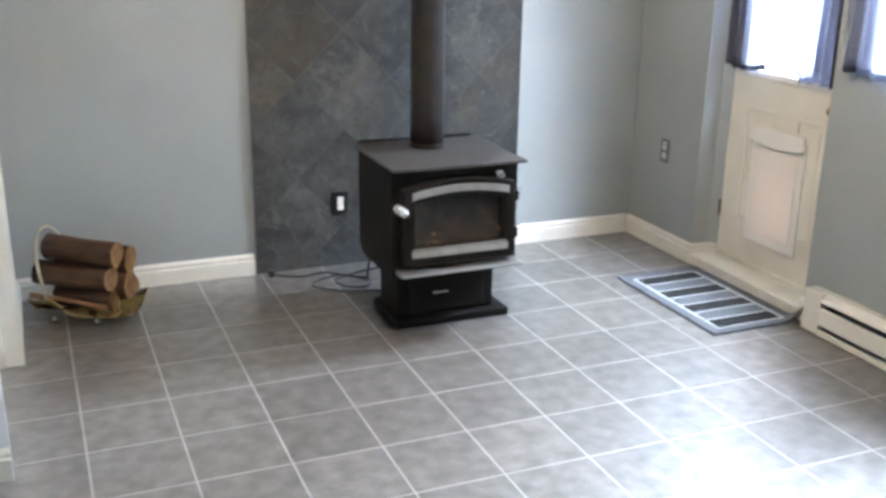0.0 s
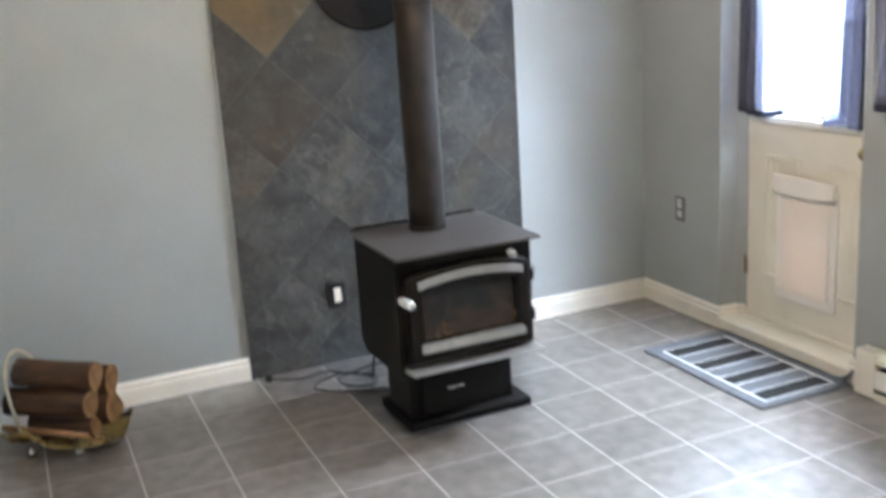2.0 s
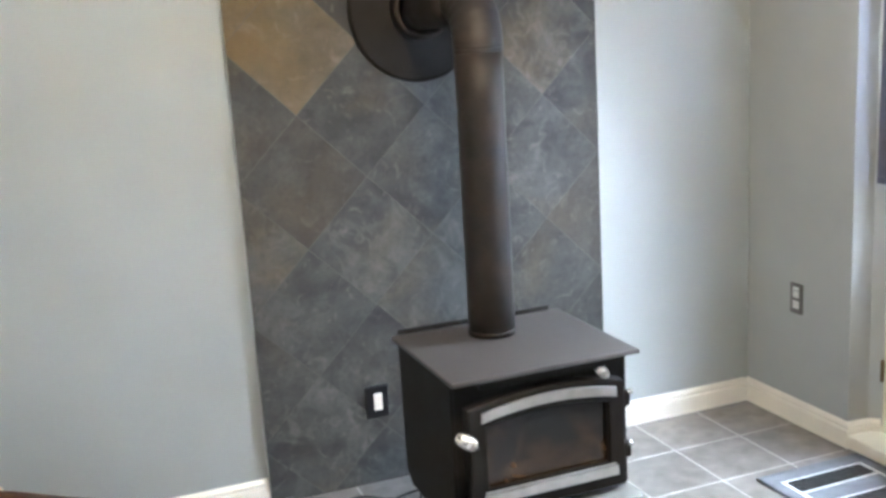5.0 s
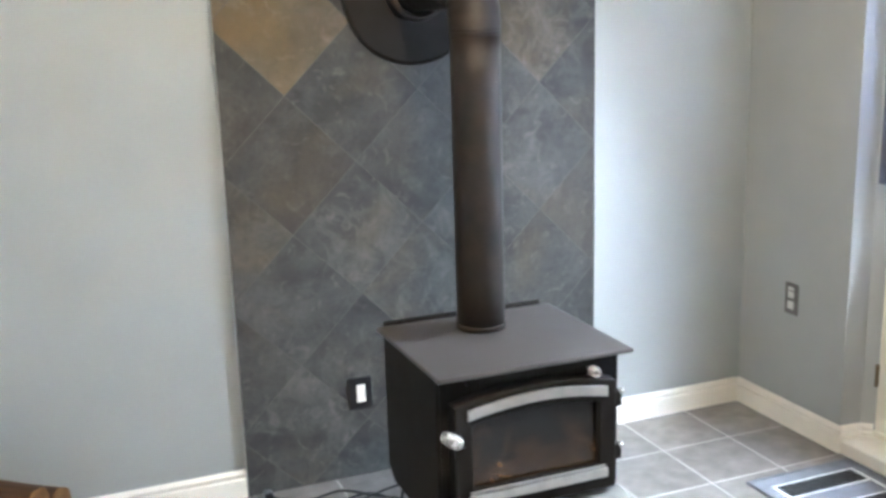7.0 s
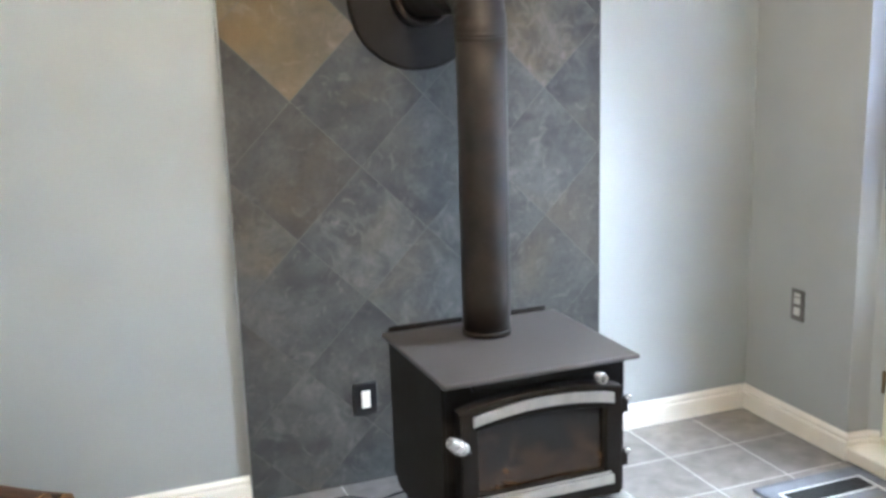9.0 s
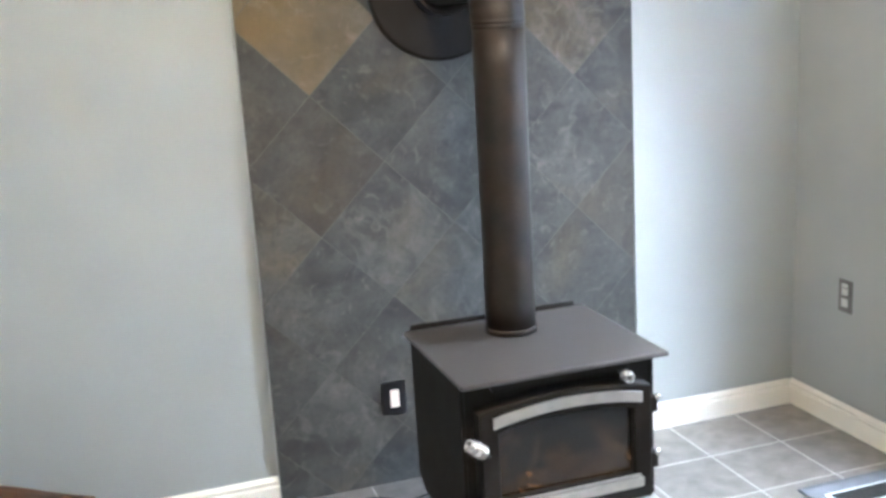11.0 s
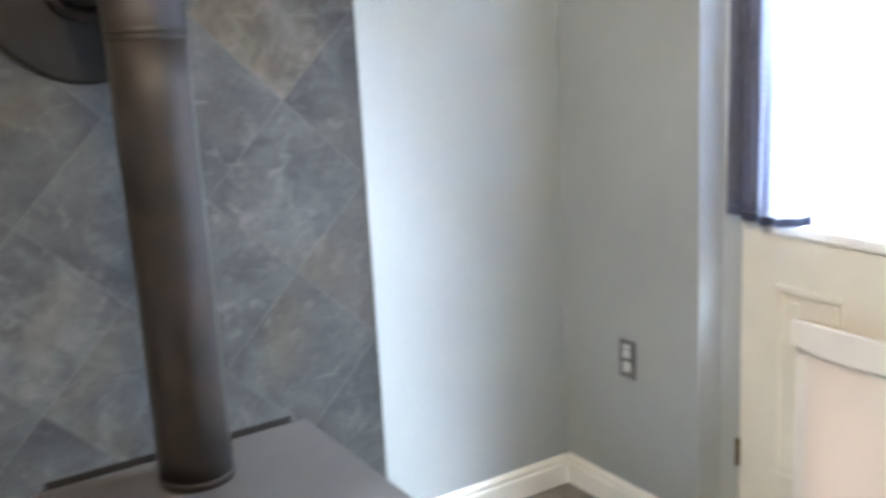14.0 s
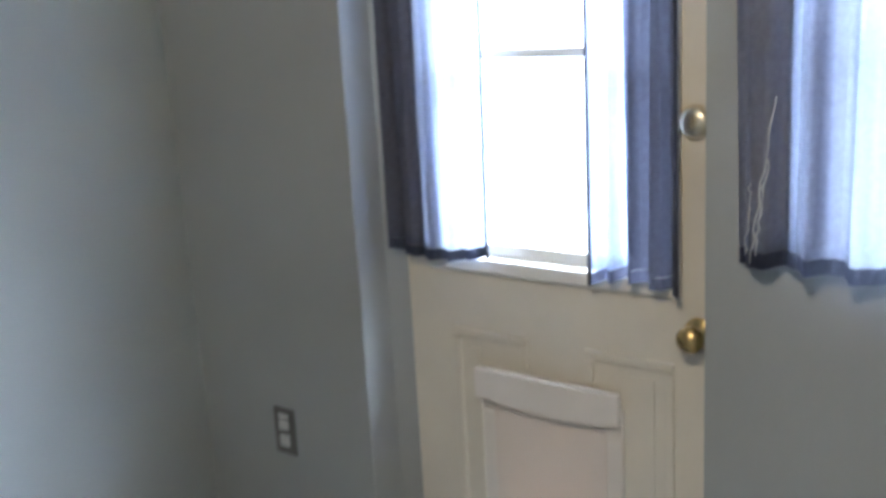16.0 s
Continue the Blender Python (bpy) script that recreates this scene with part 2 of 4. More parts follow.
FLOOR_TILE = material("grey_floor_tile", (0.190, 0.173, 0.157), 0.40, vary=0.075, scale=14, fine=90, bump=0.06, per_piece=0.10, tint=(0.108, 0.091, 0.077), gloss_vary=0.08, spec=1.0, soft=0.22, coat=1.0, coat_rough=0.21)
GROUT = material("pale_grout", (0.40, 0.38, 0.355), 0.55, vary=0.10, scale=5, fine=200, bump=0.1)
SLATE = slate_material("slate_look_tile", 0.45, 0.97, 0.10)
SLATE_OCHRE = slate_material("ochre_slate_look_tile", 1.0, 1.15, 0.04)
SLATE_DARK = slate_material("dark_slate_look_tile", 0.35, 0.86, 0.10, 0.35)
SLATE_VEINED = slate_material("veined_slate_look_tile", 0.45, 1.0, 0.22)
SLATE_PALE = slate_material("pale_ochre_slate_look_tile", 0.55, 1.12, 0.22)
SLATE_GROUT = material("slate_grout", (0.080, 0.075, 0.065), 0.9, vary=0.1, fine=200, bump=0.2)
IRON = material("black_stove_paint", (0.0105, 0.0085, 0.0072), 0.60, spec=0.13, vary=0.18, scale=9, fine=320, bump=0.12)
# top paler than the body: dust, plus window sheen put into the colour
TOP_IRON = material("dusty_sheen_stove_top", (0.060, 0.055, 0.052), 0.47, vary=0.16, scale=5, fine=240, bump=0.2, metal=0.15, gloss_vary=0.16)
PIPE = material("brown_black_stovepipe", (0.0125, 0.0080, 0.0054), 0.60, vary=0.35, scale=11, fine=160, bump=0.16, metal=0.0, spec=0.30, gloss_vary=0.16)
SILVER = material("brushed_nickel", (0.50, 0.49, 0.46), 0.38, metal=0.85, vary=0.08, scale=20, fine=300, bump=0.05)
CHROME = material("bright_steel_coil", (0.62, 0.61, 0.59), 0.25, metal=0.9, vary=0.05, scale=30, bump=0.0)
BRASS = material("worn_brass", (0.52, 0.38, 0.15), 0.28, metal=1.0, vary=0.14, scale=18, fine=220, bump=0.05)
PALE_BRASS = material("pale_worn_brass", (0.74, 0.67, 0.50), 0.35, metal=0.9, vary=0.12, scale=30, bump=0.03)
DARK_BRASS = material("aged_hinge_metal", (0.16, 0.12, 0.07), 0.45, metal=0.8, vary=0.1)
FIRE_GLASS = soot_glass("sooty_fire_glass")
FIREBRICK = material("sooty_firebrick", (0.22, 0.13, 0.08), 0.95, vary=0.3, scale=12, fine=90, bump=0.4)
PANE = glass_material("window_glass")
BARK = wood_material("brown_bark", (0.012, 0.006, 0.003), (0.095, 0.042, 0.015), 16, (3.5, 0.55, 0.55))
CUT_WOOD = wood_material("cut_wood", (0.16, 0.085, 0.032), (0.34, 0.19, 0.075), 18, (1, 1, 1))
KINDLING = wood_material("split_kindling", (0.17, 0.085, 0.04), (0.42, 0.24, 0.11), 14, (3, 0.4, 0.4))
RUBBER = material("blue_grey_rubber", (0.125, 0.13, 0.145), 0.85, vary=0.12, scale=14, fine=260, bump=0.25)
BLACK_PILE = material("black_carpet_strip", (0.009, 0.009, 0.009), 0.95, vary=0.25, scale=30, fine=700, bump=0.8)
PALE_LINE = material("pale_mat_edge", (0.55, 0.56, 0.56), 0.6, vary=0.1, scale=30)
BLACK_PLASTIC = material("black_plastic", (0.012, 0.012, 0.013), 0.35, vary=0.1)
SOCKET = material("off_white_socket", (0.55, 0.55, 0.52), 0.4, vary=0.04, scale=20)
GREY_PLATE = material("dark_nickel_plate", (0.17, 0.165, 0.155), 0.35, metal=0.6, vary=0.1)
# one cloth in darker and paler copies, the window's backlight put into colour
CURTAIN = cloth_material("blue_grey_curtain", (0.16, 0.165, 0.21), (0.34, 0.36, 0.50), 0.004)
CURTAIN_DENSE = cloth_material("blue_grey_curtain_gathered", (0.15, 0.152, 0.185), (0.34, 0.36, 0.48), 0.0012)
CURTAIN_LIT = cloth_material("blue_grey_curtain_backlit", (0.20, 0.205, 0.26), (0.50, 0.53, 0.70), 0.020)
CURTAIN_LIT_PALE = cloth_material("blue_grey_curtain_lit_pale", (0.32, 0.33, 0.40), (0.55, 0.58, 0.74), 0.09)
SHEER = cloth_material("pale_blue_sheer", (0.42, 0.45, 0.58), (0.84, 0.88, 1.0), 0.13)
FLAP = cloth_material("translucent_flap", (0.80, 0.74, 0.67), (0.80, 0.62, 0.50), 0.085, 0.02)
OUTSIDE = glow_material("bright_overcast", (0.93, 0.96, 1.0), 17.0)
GROUND = material("pale_outdoor_ground", (0.84, 0.85, 0.86), 0.9, vary=0.2, scale=1.5)

# ---- building helpers ----
PLACE = {}


def box(bm, x0, x1, y0, y1, z0, z1, bevel=0.0, segments=2):
    """An upright block added to bm, its edges rounded by bevel."""
    made = bmesh.ops.create_cube(bm, size=1.0, matrix=Matrix.LocRotScale(((x0 + x1) / 2, (y0 + y1) / 2, (z0 + z1) / 2), None, (x1 - x0, y1 - y0, z1 - z0)))
    if bevel:
        edges = list({e for v in made["verts"] for e in v.link_edges})
        bmesh.ops.bevel(bm, geom=edges, offset=bevel, segments=segments, affect="EDGES", profile=0.5)
    return bm


def block(*dims, bevel=0.0, segments=2):
    return box(bmesh.new(), *dims, bevel=bevel, segments=segments)


def prism(points, axis, a, b, bevel=0.0):
    """A flat outline of (u, v) points pulled along an axis from a to b: x -> (y, z), y -> (x, z), z -> (x, y)."""
    bm = bmesh.new()
    put = {"x": lambda u, v, w: (w, u, v), "y": lambda u, v, w: (u, w, v), "z": lambda u, v, w: (u, v, w)}[axis]
    lo = [bm.verts.new(put(u, v, a)) for u, v in points]
    hi = [bm.verts.new(put(u, v, b)) for u, v in points]
    bm.faces.new(lo)
    bm.faces.new(hi[::-1])
    for i in range(len(points)):
        j = (i + 1) % len(points)
        bm.faces.new((lo[j], lo[i], hi[i], hi[j]))
    bmesh.ops.recalc_face_normals(bm, faces=bm.faces)
    if bevel:
        bmesh.ops.bevel(bm, geom=list(bm.edges), offset=bevel, segments=2, affect="EDGES", profile=0.5)
    return bm


def tube(path, radius, sides=20, bm=None, cap=True):
    """A round bar along a list of points; radius may be one number or one a point."""
    bm = bm or bmesh.new()
    pts = [Vector(p) for p in path]
    rs = radius if isinstance(radius, (list, tuple)) else [radius] * len(pts)
    rings, up = [], None
    for i, p in enumerate(pts):
        d = (pts[min(i + 1, len(pts) - 1)] - pts[max(i - 1, 0)]).normalized()
        if up is None:
            up = d.orthogonal().normalized()
        up = (up - d * up.dot(d)).normalized()
        side = d.cross(up)
        rings.append([bm.verts.new(p + (up * math.cos(a) + side * math.sin(a)) * rs[i]) for a in (2 * math.pi * k / sides for k in range(sides))])
    for r0, r1 in zip(rings, rings[1:]):
        for k in range(sides):
            f = bm.faces.new((r0[k], r0[(k + 1) % sides], r1[(k + 1) % sides], r1[k]))
            f.smooth = True
    if cap:
        bm.faces.new(rings[0][::-1])
        bm.faces.new(rings[-1])
    bmesh.ops.recalc_face_normals(bm, faces=bm.faces)
    return bm


def lathe(profile, centre, axis, sides=32):
    """A turned shape: (radius, height) pairs spun round a line through centre along axis."""
    bm = bmesh.new()
    axis = Vector(axis).normalized()
    u = axis.orthogonal().normalized()
    w = axis.cross(u)
    rings = [[bm.verts.new(Vector(centre) + axis * h + (u * math.cos(2 * math.pi * k / sides) + w * math.sin(2 * math.pi * k / sides)) * max(r, 0.0004)) for k in range(sides)] for r, h in profile]
    for r0, r1 in zip(rings, rings[1:]):
        for k in range(sides):
            bm.faces.new((r0[k], r0[(k + 1) % sides], r1[(k + 1) % sides], r1[k])).smooth = True
    bm.faces.new(rings[0][::-1])
    bm.faces.new(rings[-1])
    bmesh.ops.recalc_face_normals(bm, faces=bm.faces)
    return bm


def mesh_object(name, bm, mat):
    """Links bm as one mesh object whose origin is the middle of its base."""
    lo = Vector([min(v.co[i] for v in bm.verts) for i in range(3)])
    hi = Vector([max(v.co[i] for v in bm.verts) for i in range(3)])
    at = Vector(((lo.x + hi.x) / 2, (lo.y + hi.y) / 2, lo.z))
    bmesh.ops.translate(bm, vec=-at, verts=bm.verts)
    me = bpy.data.meshes.new(name)
    bm.to_mesh(me)
    bm.free()
    for m in mat if isinstance(mat, (list, tuple)) else [mat]:
        me.materials.append(m)
    ob = new(name, me)
    ob.location = at
    PLACE[ob] = at
    return ob


def part(name, bm, mat, parent, label=""):
    ob = mesh_object(name, bm, mat)
    ob.parent = parent
    ob.location = PLACE[ob] - PLACE[parent]
    return tagged(ob, label)


def thing(name, at, label, category, group="", kind=""):
    ob = new(name)
    ob.empty_display_size = 0.1
    ob.location = at
    PLACE[ob] = Vector(at)
    return tagged(ob, label, category, group, kind)


def solid(name, bm, mat, label, category, kind="", group=""):
    return tagged(mesh_object(name, bm, mat), label, category, group, kind)


# ---- room shell ----
# walls as boxes butted end to end, openings left free
solid("wall_north", block(FAR_WEST, EAST + 0.20, NORTH, NORTH + 0.12, -0.02, CEIL), WALL, "light grey painted wall behind the wood stove", "wall", "structure")
east = bmesh.new()
for dims in ((REC_Y1, NORTH, 0, CEIL), (REC_Y0, REC_Y1, 2.09, CEIL), (WIN_Y1, REC_Y0, 0, CEIL), (WIN_Y0, WIN_Y1, 0, WIN_Z0), (WIN_Y0, WIN_Y1, WIN_Z1, CEIL), (SOUTH, WIN_Y0, 0, CEIL)):
    box(east, EAST, EAST + 0.20, *dims)
solid("wall_east", east, WALL, "light grey painted outer wall with a door recess", "wall", "structure")
# unseen walls, set close in so they bounce light to the east wall
solid("wall_south", block(FAR_WEST, EAST + 0.20, SOUTH - 0.12, SOUTH, -0.02, CEIL), WALL, "unseen light grey painted wall, set close to bounce light", "wall", "structure")
solid("wall_far_west", block(FAR_WEST - 0.12, FAR_WEST, SOUTH, NORTH, -0.02, CEIL), WALL, "unseen light grey painted wall, set close to bounce light", "wall", "structure")
solid("wall_west", block(-0.19, WEST, 3.145, NORTH, 0, CEIL), WALL, "short grey wall beside the log holder", "wall", "structure")
solid("wall_west_return", block(-0.272, -0.09, 2.232, 2.25, 0, CEIL), WHITE_WALL, "white painted wall end", "wall", "structure")
solid("corner_trim", block(-0.290, -0.2725, 2.222, 2.25, 0, CEIL, bevel=0.002), TRIM, "narrow white corner trim", "trim", "structure")
# fills the opening beyond; its yellow light is put into the cream
solid("wall_west_filler", block(FAR_WEST, -0.2905, 2.232, 2.25, 0, CEIL), TRIM, "filler wall in cream for the yellow-lit opening", "wall", "structure")
solid("wall_west_header", block(-0.19, -0.09, 2.25, 3.145, 2.06, CEIL), WHITE_WALL, "white painted wall over the inner door", "wall", "structure")
ceiling = solid("ceiling", block(FAR_WEST - 0.12, EAST + 0.20, SOUTH - 0.12, NORTH + 0.12, CEIL, CEIL + 0.1), CEILING, "plain white ceiling", "ceiling", "structure")


# ---- skirting ----
def skirting_profile():
    return [(0, 0), (0.016, 0), (0.016, 0.068), (0.015, 0.071), (0.008, 0.074), (0.008, 0.078), (0.012, 0.082), (0.012, 0.091), (0.007, 0.098), (0.003, 0.104), (0, 0.104)]


def skirting(name, p, q, out, parent=None):
    """A moulded board along the wall from p to q (x, y), its face turned to out."""
    bm = bmesh.new()
    a, b, n = Vector((*p, 0)), Vector((*q, 0)), Vector((*out, 0))
    prof = skirting_profile()
    lo = [bm.verts.new(a + n * d + Vector((0, 0, h))) for d, h in prof]
    hi = [bm.verts.new(b + n * d + Vector((0, 0, h))) for d, h in prof]
    bm.faces.new(lo)
    bm.faces.new(hi)
    for i in range(len(prof)):
        j = (i + 1) % len(prof)
        bm.faces.new((lo[i], lo[j], hi[j], hi[i]))
    bmesh.ops.recalc_face_normals(bm, faces=bm.faces)
    return solid(name, bm, TRIM, "cream moulded baseboard", "baseboard", "structure")


skirting("baseboard", (WEST, NORTH), (SLATE_X0 - 0.001, NORTH), (0, -1))
skirting("baseboard", (SLATE_X1 + 0.001, NORTH), (EAST - 0.0165, NORTH), (0, -1))
skirting("baseboard", (EAST, NORTH), (EAST, REC_Y1 - 0.016), (-1, 0))
skirting("baseboard", (EAST + 0.001, REC_Y1), (3.252, 3.229), (-0.09, -0.996))
skirting("baseboard", (3.2525, 3.2285), (3.2835, 3.1995), (-0.683, -0.730))
skirting("baseboard", (EAST, REC_Y0 + 0.014), (EAST, 2.345), (-1, 0))
skirting("baseboard", (WEST, 3.145), (WEST, NORTH - 0.0165), (1, 0))
skirting("baseboard", (-0.135, 2.232), (-0.09, 2.232), (0, -1))

# ---- slate panel behind the stove ----
slate = thing("slate_feature_panel", ((SLATE_X0 + SLATE_X1) / 2, NORTH, 0), "grey slate-look tile panel laid diagonally behind the stove", "wall panel", kind="structure")
part("backing_board", block(SLATE_X0, SLATE_X1, SLATE_Y + 0.0012, NORTH - 0.001, 0.001, CEIL - 0.001), SLATE_GROUT, slate)
part("edge_strip", block(SLATE_X0 - 0.003, SLATE_X0 - 0.0005, SLATE_Y - 0.002, NORTH - 0.001, 0.001, CEIL - 0.001, bevel=0.001), WALL, slate)
part("edge_strip", block(SLATE_X1 + 0.0005, SLATE_X1 + 0.006, SLATE_Y - 0.001, NORTH - 0.001, 0.001, CEIL - 0.001, bevel=0.001), WALL, slate)

# ---- east door in its recess ----
door = thing("door_1", (DOOR_X + 0.02, 2.82, 0.03), "cream painted back door with a half window and pet flap", "door", kind="structure")
DY0, DY1 = 2.424, 3.192
leaf = bmesh.new()
GY0, GY1, GZ0, GZ1 = 2.535, 3.045, 1.02, 1.90
FY0, FY1, FZ0, FZ1 = 2.680, 2.935, 0.26, 0.66
for dims in ((DY0, DY1, 0.085, FZ0), (DY0, FY0, FZ0, FZ1), (FY1, DY1, FZ0, FZ1), (DY0, DY1, FZ1, GZ0), (DY0, DY1, GZ1, 2.05), (DY0, GY0, GZ0, GZ1), (GY1, DY1, GZ0, GZ1)):
    box(leaf, DOOR_X, DOOR_X + 0.044, *dims)
leaf_ob = part("leaf", leaf, DOOR_PAINT, door)


def raised_panel(y0, y1, z0, z1, flap_side):
    """Pressed moulding on the door's face, broken off where the pet flap covers it."""
    bm = bmesh.new()
    w = 0.022
    edge = y1 - w if flap_side == "lo" else y0
    a, b_ = (2.9855, y1) if flap_side == "lo" else (y0, 2.6295)
    for dims in ((y0, y1, z1 - w, z1), (a, b_, z0, z0 + w), (edge, edge + w, z0 + w, z1 - w)):
        box(bm, DOOR_X - 0.010, DOOR_X + 0.001, *dims, bevel=0.0045)
    inner_y = y0 if flap_side == "lo" else y1 - w
    box(bm, DOOR_X - 0.010, DOOR_X + 0.001, inner_y, inner_y + w, 0.772, z1 - w, bevel=0.0045)
    box(bm, DOOR_X - 0.004, DOOR_X + 0.001, a + 0.012 if flap_side == "lo" else y0 + 0.045, y1 - 0.045 if flap_side == "lo" else b_ - 0.012, z0 + 0.045, z1 - 0.045, bevel=0.0025)
    return bm


part("moulded_panel", raised_panel(2.865, 3.070, 0.27, 0.845, "lo"), DOOR_PAINT, door)
part("moulded_panel", raised_panel(2.520, 2.725, 0.27, 0.845, "hi"), DOOR_PAINT, door)
part("bottom_sweep", block(DOOR_X - 0.012, DOOR_X + 0.044, DY0, DY1, 0.056, 0.083, bevel=0.004), DOOR_PAINT, door)
win = part("window_frame", block(DOOR_X - 0.016, DOOR_X + 0.001, GY0 - 0.03, GY1 + 0.03, GZ0 - 0.036, GZ0 - 0.002, bevel=0.004), TRIM, door, "white moulded window frame")
for dims in ((GY0 - 0.03, GY1 + 0.03, GZ1 + 0.002, GZ1 + 0.034), (GY0 - 0.03, GY0 - 0.002, GZ0 - 0.001, GZ1 + 0.001), (GY1 + 0.002, GY1 + 0.03, GZ0 - 0.001, GZ1 + 0.001)):
    part("window_frame", block(DOOR_X - 0.014, DOOR_X + 0.001, *dims, bevel=0.004), TRIM, door, "white moulded window frame")
part("sash_rail", block(DOOR_X + 0.012, DOOR_X + 0.036, GY0 + 0.002, GY1 - 0.002, 1.452, 1.472, bevel=0.003), TRIM, door)
part("sash_rail", block(DOOR_X + 0.008, DOOR_X + 0.036, GY0 + 0.002, GY1 - 0.002, GZ0 + 0.001, GZ0 + 0.03, bevel=0.003), TRIM, door)
for z0, z1 in ((GZ0 + 0.03, 1.452), (1.472, GZ1)):
    p = part("pane", block(DOOR_X + 0.020, DOOR_X + 0.024, GY0, GY1, z0, z1), PANE, door)
    p.visible_shadow = False
flap_bm = bmesh.new()
for dims in ((2.630, 2.985, 0.205, 0.2595), (2.630, 2.985, 0.6605, 0.725), (2.630, 2.6795, 0.260, 0.660), (2.9355, 2.985, 0.260, 0.660)):
    box(flap_bm, DOOR_X - 0.020, DOOR_X - 0.0075, *dims, bevel=0.003)
flap = part("pet_flap_frame", flap_bm, WHITE_PLASTIC, door, "white plastic pet flap frame")
part("flap_panel", block(DOOR_X - 0.0245, DOOR_X - 0.0205, FY0 - 0.014, FY1 + 0.014, FZ0 - 0.014, FZ1 + 0.014, bevel=0.001), FLAP, flap, "pinkish translucent flap")
hood_pts = [(2.628, 0.770), (2.987, 0.770)] + [(2.987 - 0.359 * k / 12, 0.700 - 0.018 * math.sin(math.pi * k / 12)) for k in range(13)]
part("hood", prism(hood_pts, "x", DOOR_X - 0.046, DOOR_X - 0.0265, bevel=0.004), WHITE_PLASTIC, flap, "bowed white plastic hood")
knob = part("door_knob", lathe([(0.030, 0), (0.032, 0.004), (0.026, 0.009), (0.012, 0.014), (0.011, 0.030), (0.020, 0.036), (0.027, 0.046), (0.027, 0.056), (0.020, 0.066), (0.006, 0.070)], (DOOR_X - 0.0005, 2.468, 0.918), (-1, 0, 0)), BRASS, door, "polished brass knob")
bolt = part("deadbolt", lathe([(0.033, 0), (0.033, 0.006), (0.027, 0.014), (0.024, 0.018), (0.008, 0.019)], (DOOR_X - 0.0005, 2.478, 1.330), (-1, 0, 0)), PALE_BRASS, door, "round pale brass deadbolt")
part("thumb_turn", block(DOOR_X - 0.030, DOOR_X - 0.020, 2.474, 2.482, 1.318, 1.342, bevel=0.003), PALE_BRASS, bolt)
for z in (0.30, 1.10, 1.86):
    part("hinge", tube([(DOOR_X - 0.008, 3.193, z - 0.042), (DOOR_X - 0.008, 3.193, z + 0.042)], 0.0075, 10), DARK_BRASS, door, "aged metal hinge")
jamb = bmesh.new()
box(jamb, DOOR_X + 0.002, EAST + 0.20, 3.1945, REC_Y1 - 0.001, 0.056, 2.06)
box(jamb, DOOR_X - 0.004, EAST + 0.20, REC_Y0 + 0.001, 2.4215, 0.056, 2.06)
box(jamb, DOOR_X - 0.004, EAST + 0.20, REC_Y0 + 0.001, REC_Y1 - 0.001, 2.0605, 2.0895)
solid("wall_east_reveal", prism([(EAST + 0.0005, REC_Y1), (3.248, 3.230), (DOOR_X + 0.001, 3.1945), (DOOR_X + 0.001, REC_Y1)], "z", 0.056, 2.06), WALL, "grey splayed plaster reveal beside the door", "wall", "structure")
solid("door_jamb", jamb, TRIM, "cream door jamb in the wall recess", "door jamb", "structure")
solid("threshold", block(EAST - 0.012, EAST + 0.21, REC_Y0 + 0.002, REC_Y1 - 0.015, 0.001, 0.055, bevel=0.006), TRIM, "cream painted door sill board", "threshold", "structure")

# ---- side window ----
window = thing("window_1", (EAST + 0.1, (WIN_Y0 + WIN_Y1) / 2, WIN_Z0), "white framed window in the outer wall", "window", kind="structure")
for dims in ((WIN_Y0, WIN_Y1, WIN_Z0 + 0.001, WIN_Z0 + 0.045), (WIN_Y0, WIN_Y1, WIN_Z1 - 0.045, WIN_Z1 - 0.001), (WIN_Y0 + 0.001, WIN_Y0 + 0.045, WIN_Z0 + 0.046, WIN_Z1 - 0.046), (WIN_Y1 - 0.045, WIN_Y1 - 0.001, WIN_Z0 + 0.046, WIN_Z1 - 0.046), (WIN_Y0 + 0.046, WIN_Y1 - 0.046, 1.56, 1.59)):
    part("window_frame", block(EAST + 0.10, EAST + 0.15, *dims, bevel=0.004), TRIM, window)
for z0, z1 in ((WIN_Z0 + 0.047, 1.559), (1.591, WIN_Z1 - 0.047)):
    p = part("pane", block(EAST + 0.122, EAST + 0.126, WIN_Y0 + 0.047, WIN_Y1 - 0.047, z0, z1), PANE, window)
    p.visible_shadow = False
part("window_sill", block(EAST + 0.001, EAST + 0.099, WIN_Y0 + 0.001, WIN_Y1 - 0.001, WIN_Z0 + 0.001, WIN_Z0 + 0.012, bevel=0.003), TRIM, window)

# ---- outdoors ----
solid("ground", block(EAST + 0.30, 60, -40, 40, -0.40, -0.30), GROUND, "pale ground outside the door", "ground", "structure")
solid("backdrop", block(6.5, 6.6, -14, 18, -0.3, 9), OUTSIDE, "bright overcast distance", "backdrop", "structure")

# ---- inner door on the west side ----
inner = thing("door_2", (-0.15, 2.66, 0), "white painted inner door, closed", "door", kind="structure")
part("leaf", block(-0.175, -0.137, 2.262, 3.072, 0.012, 2.045, bevel=0.003), WHITE_WALL, inner)
part("hinge", tube([(-0.131, 3.076, 0.86), (-0.131, 3.076, 0.94)], 0.006, 10), DARK_BRASS, inner, "small dark hinge")
part("hinge", tube([(-0.131, 3.076, 1.72), (-0.131, 3.076, 1.80)], 0.006, 10), DARK_BRASS, inner, "small dark hinge")
cas = bmesh.new()
box(cas, -0.19, -0.126, 3.084, 3.1445, 0.001, 2.059, bevel=0.002)
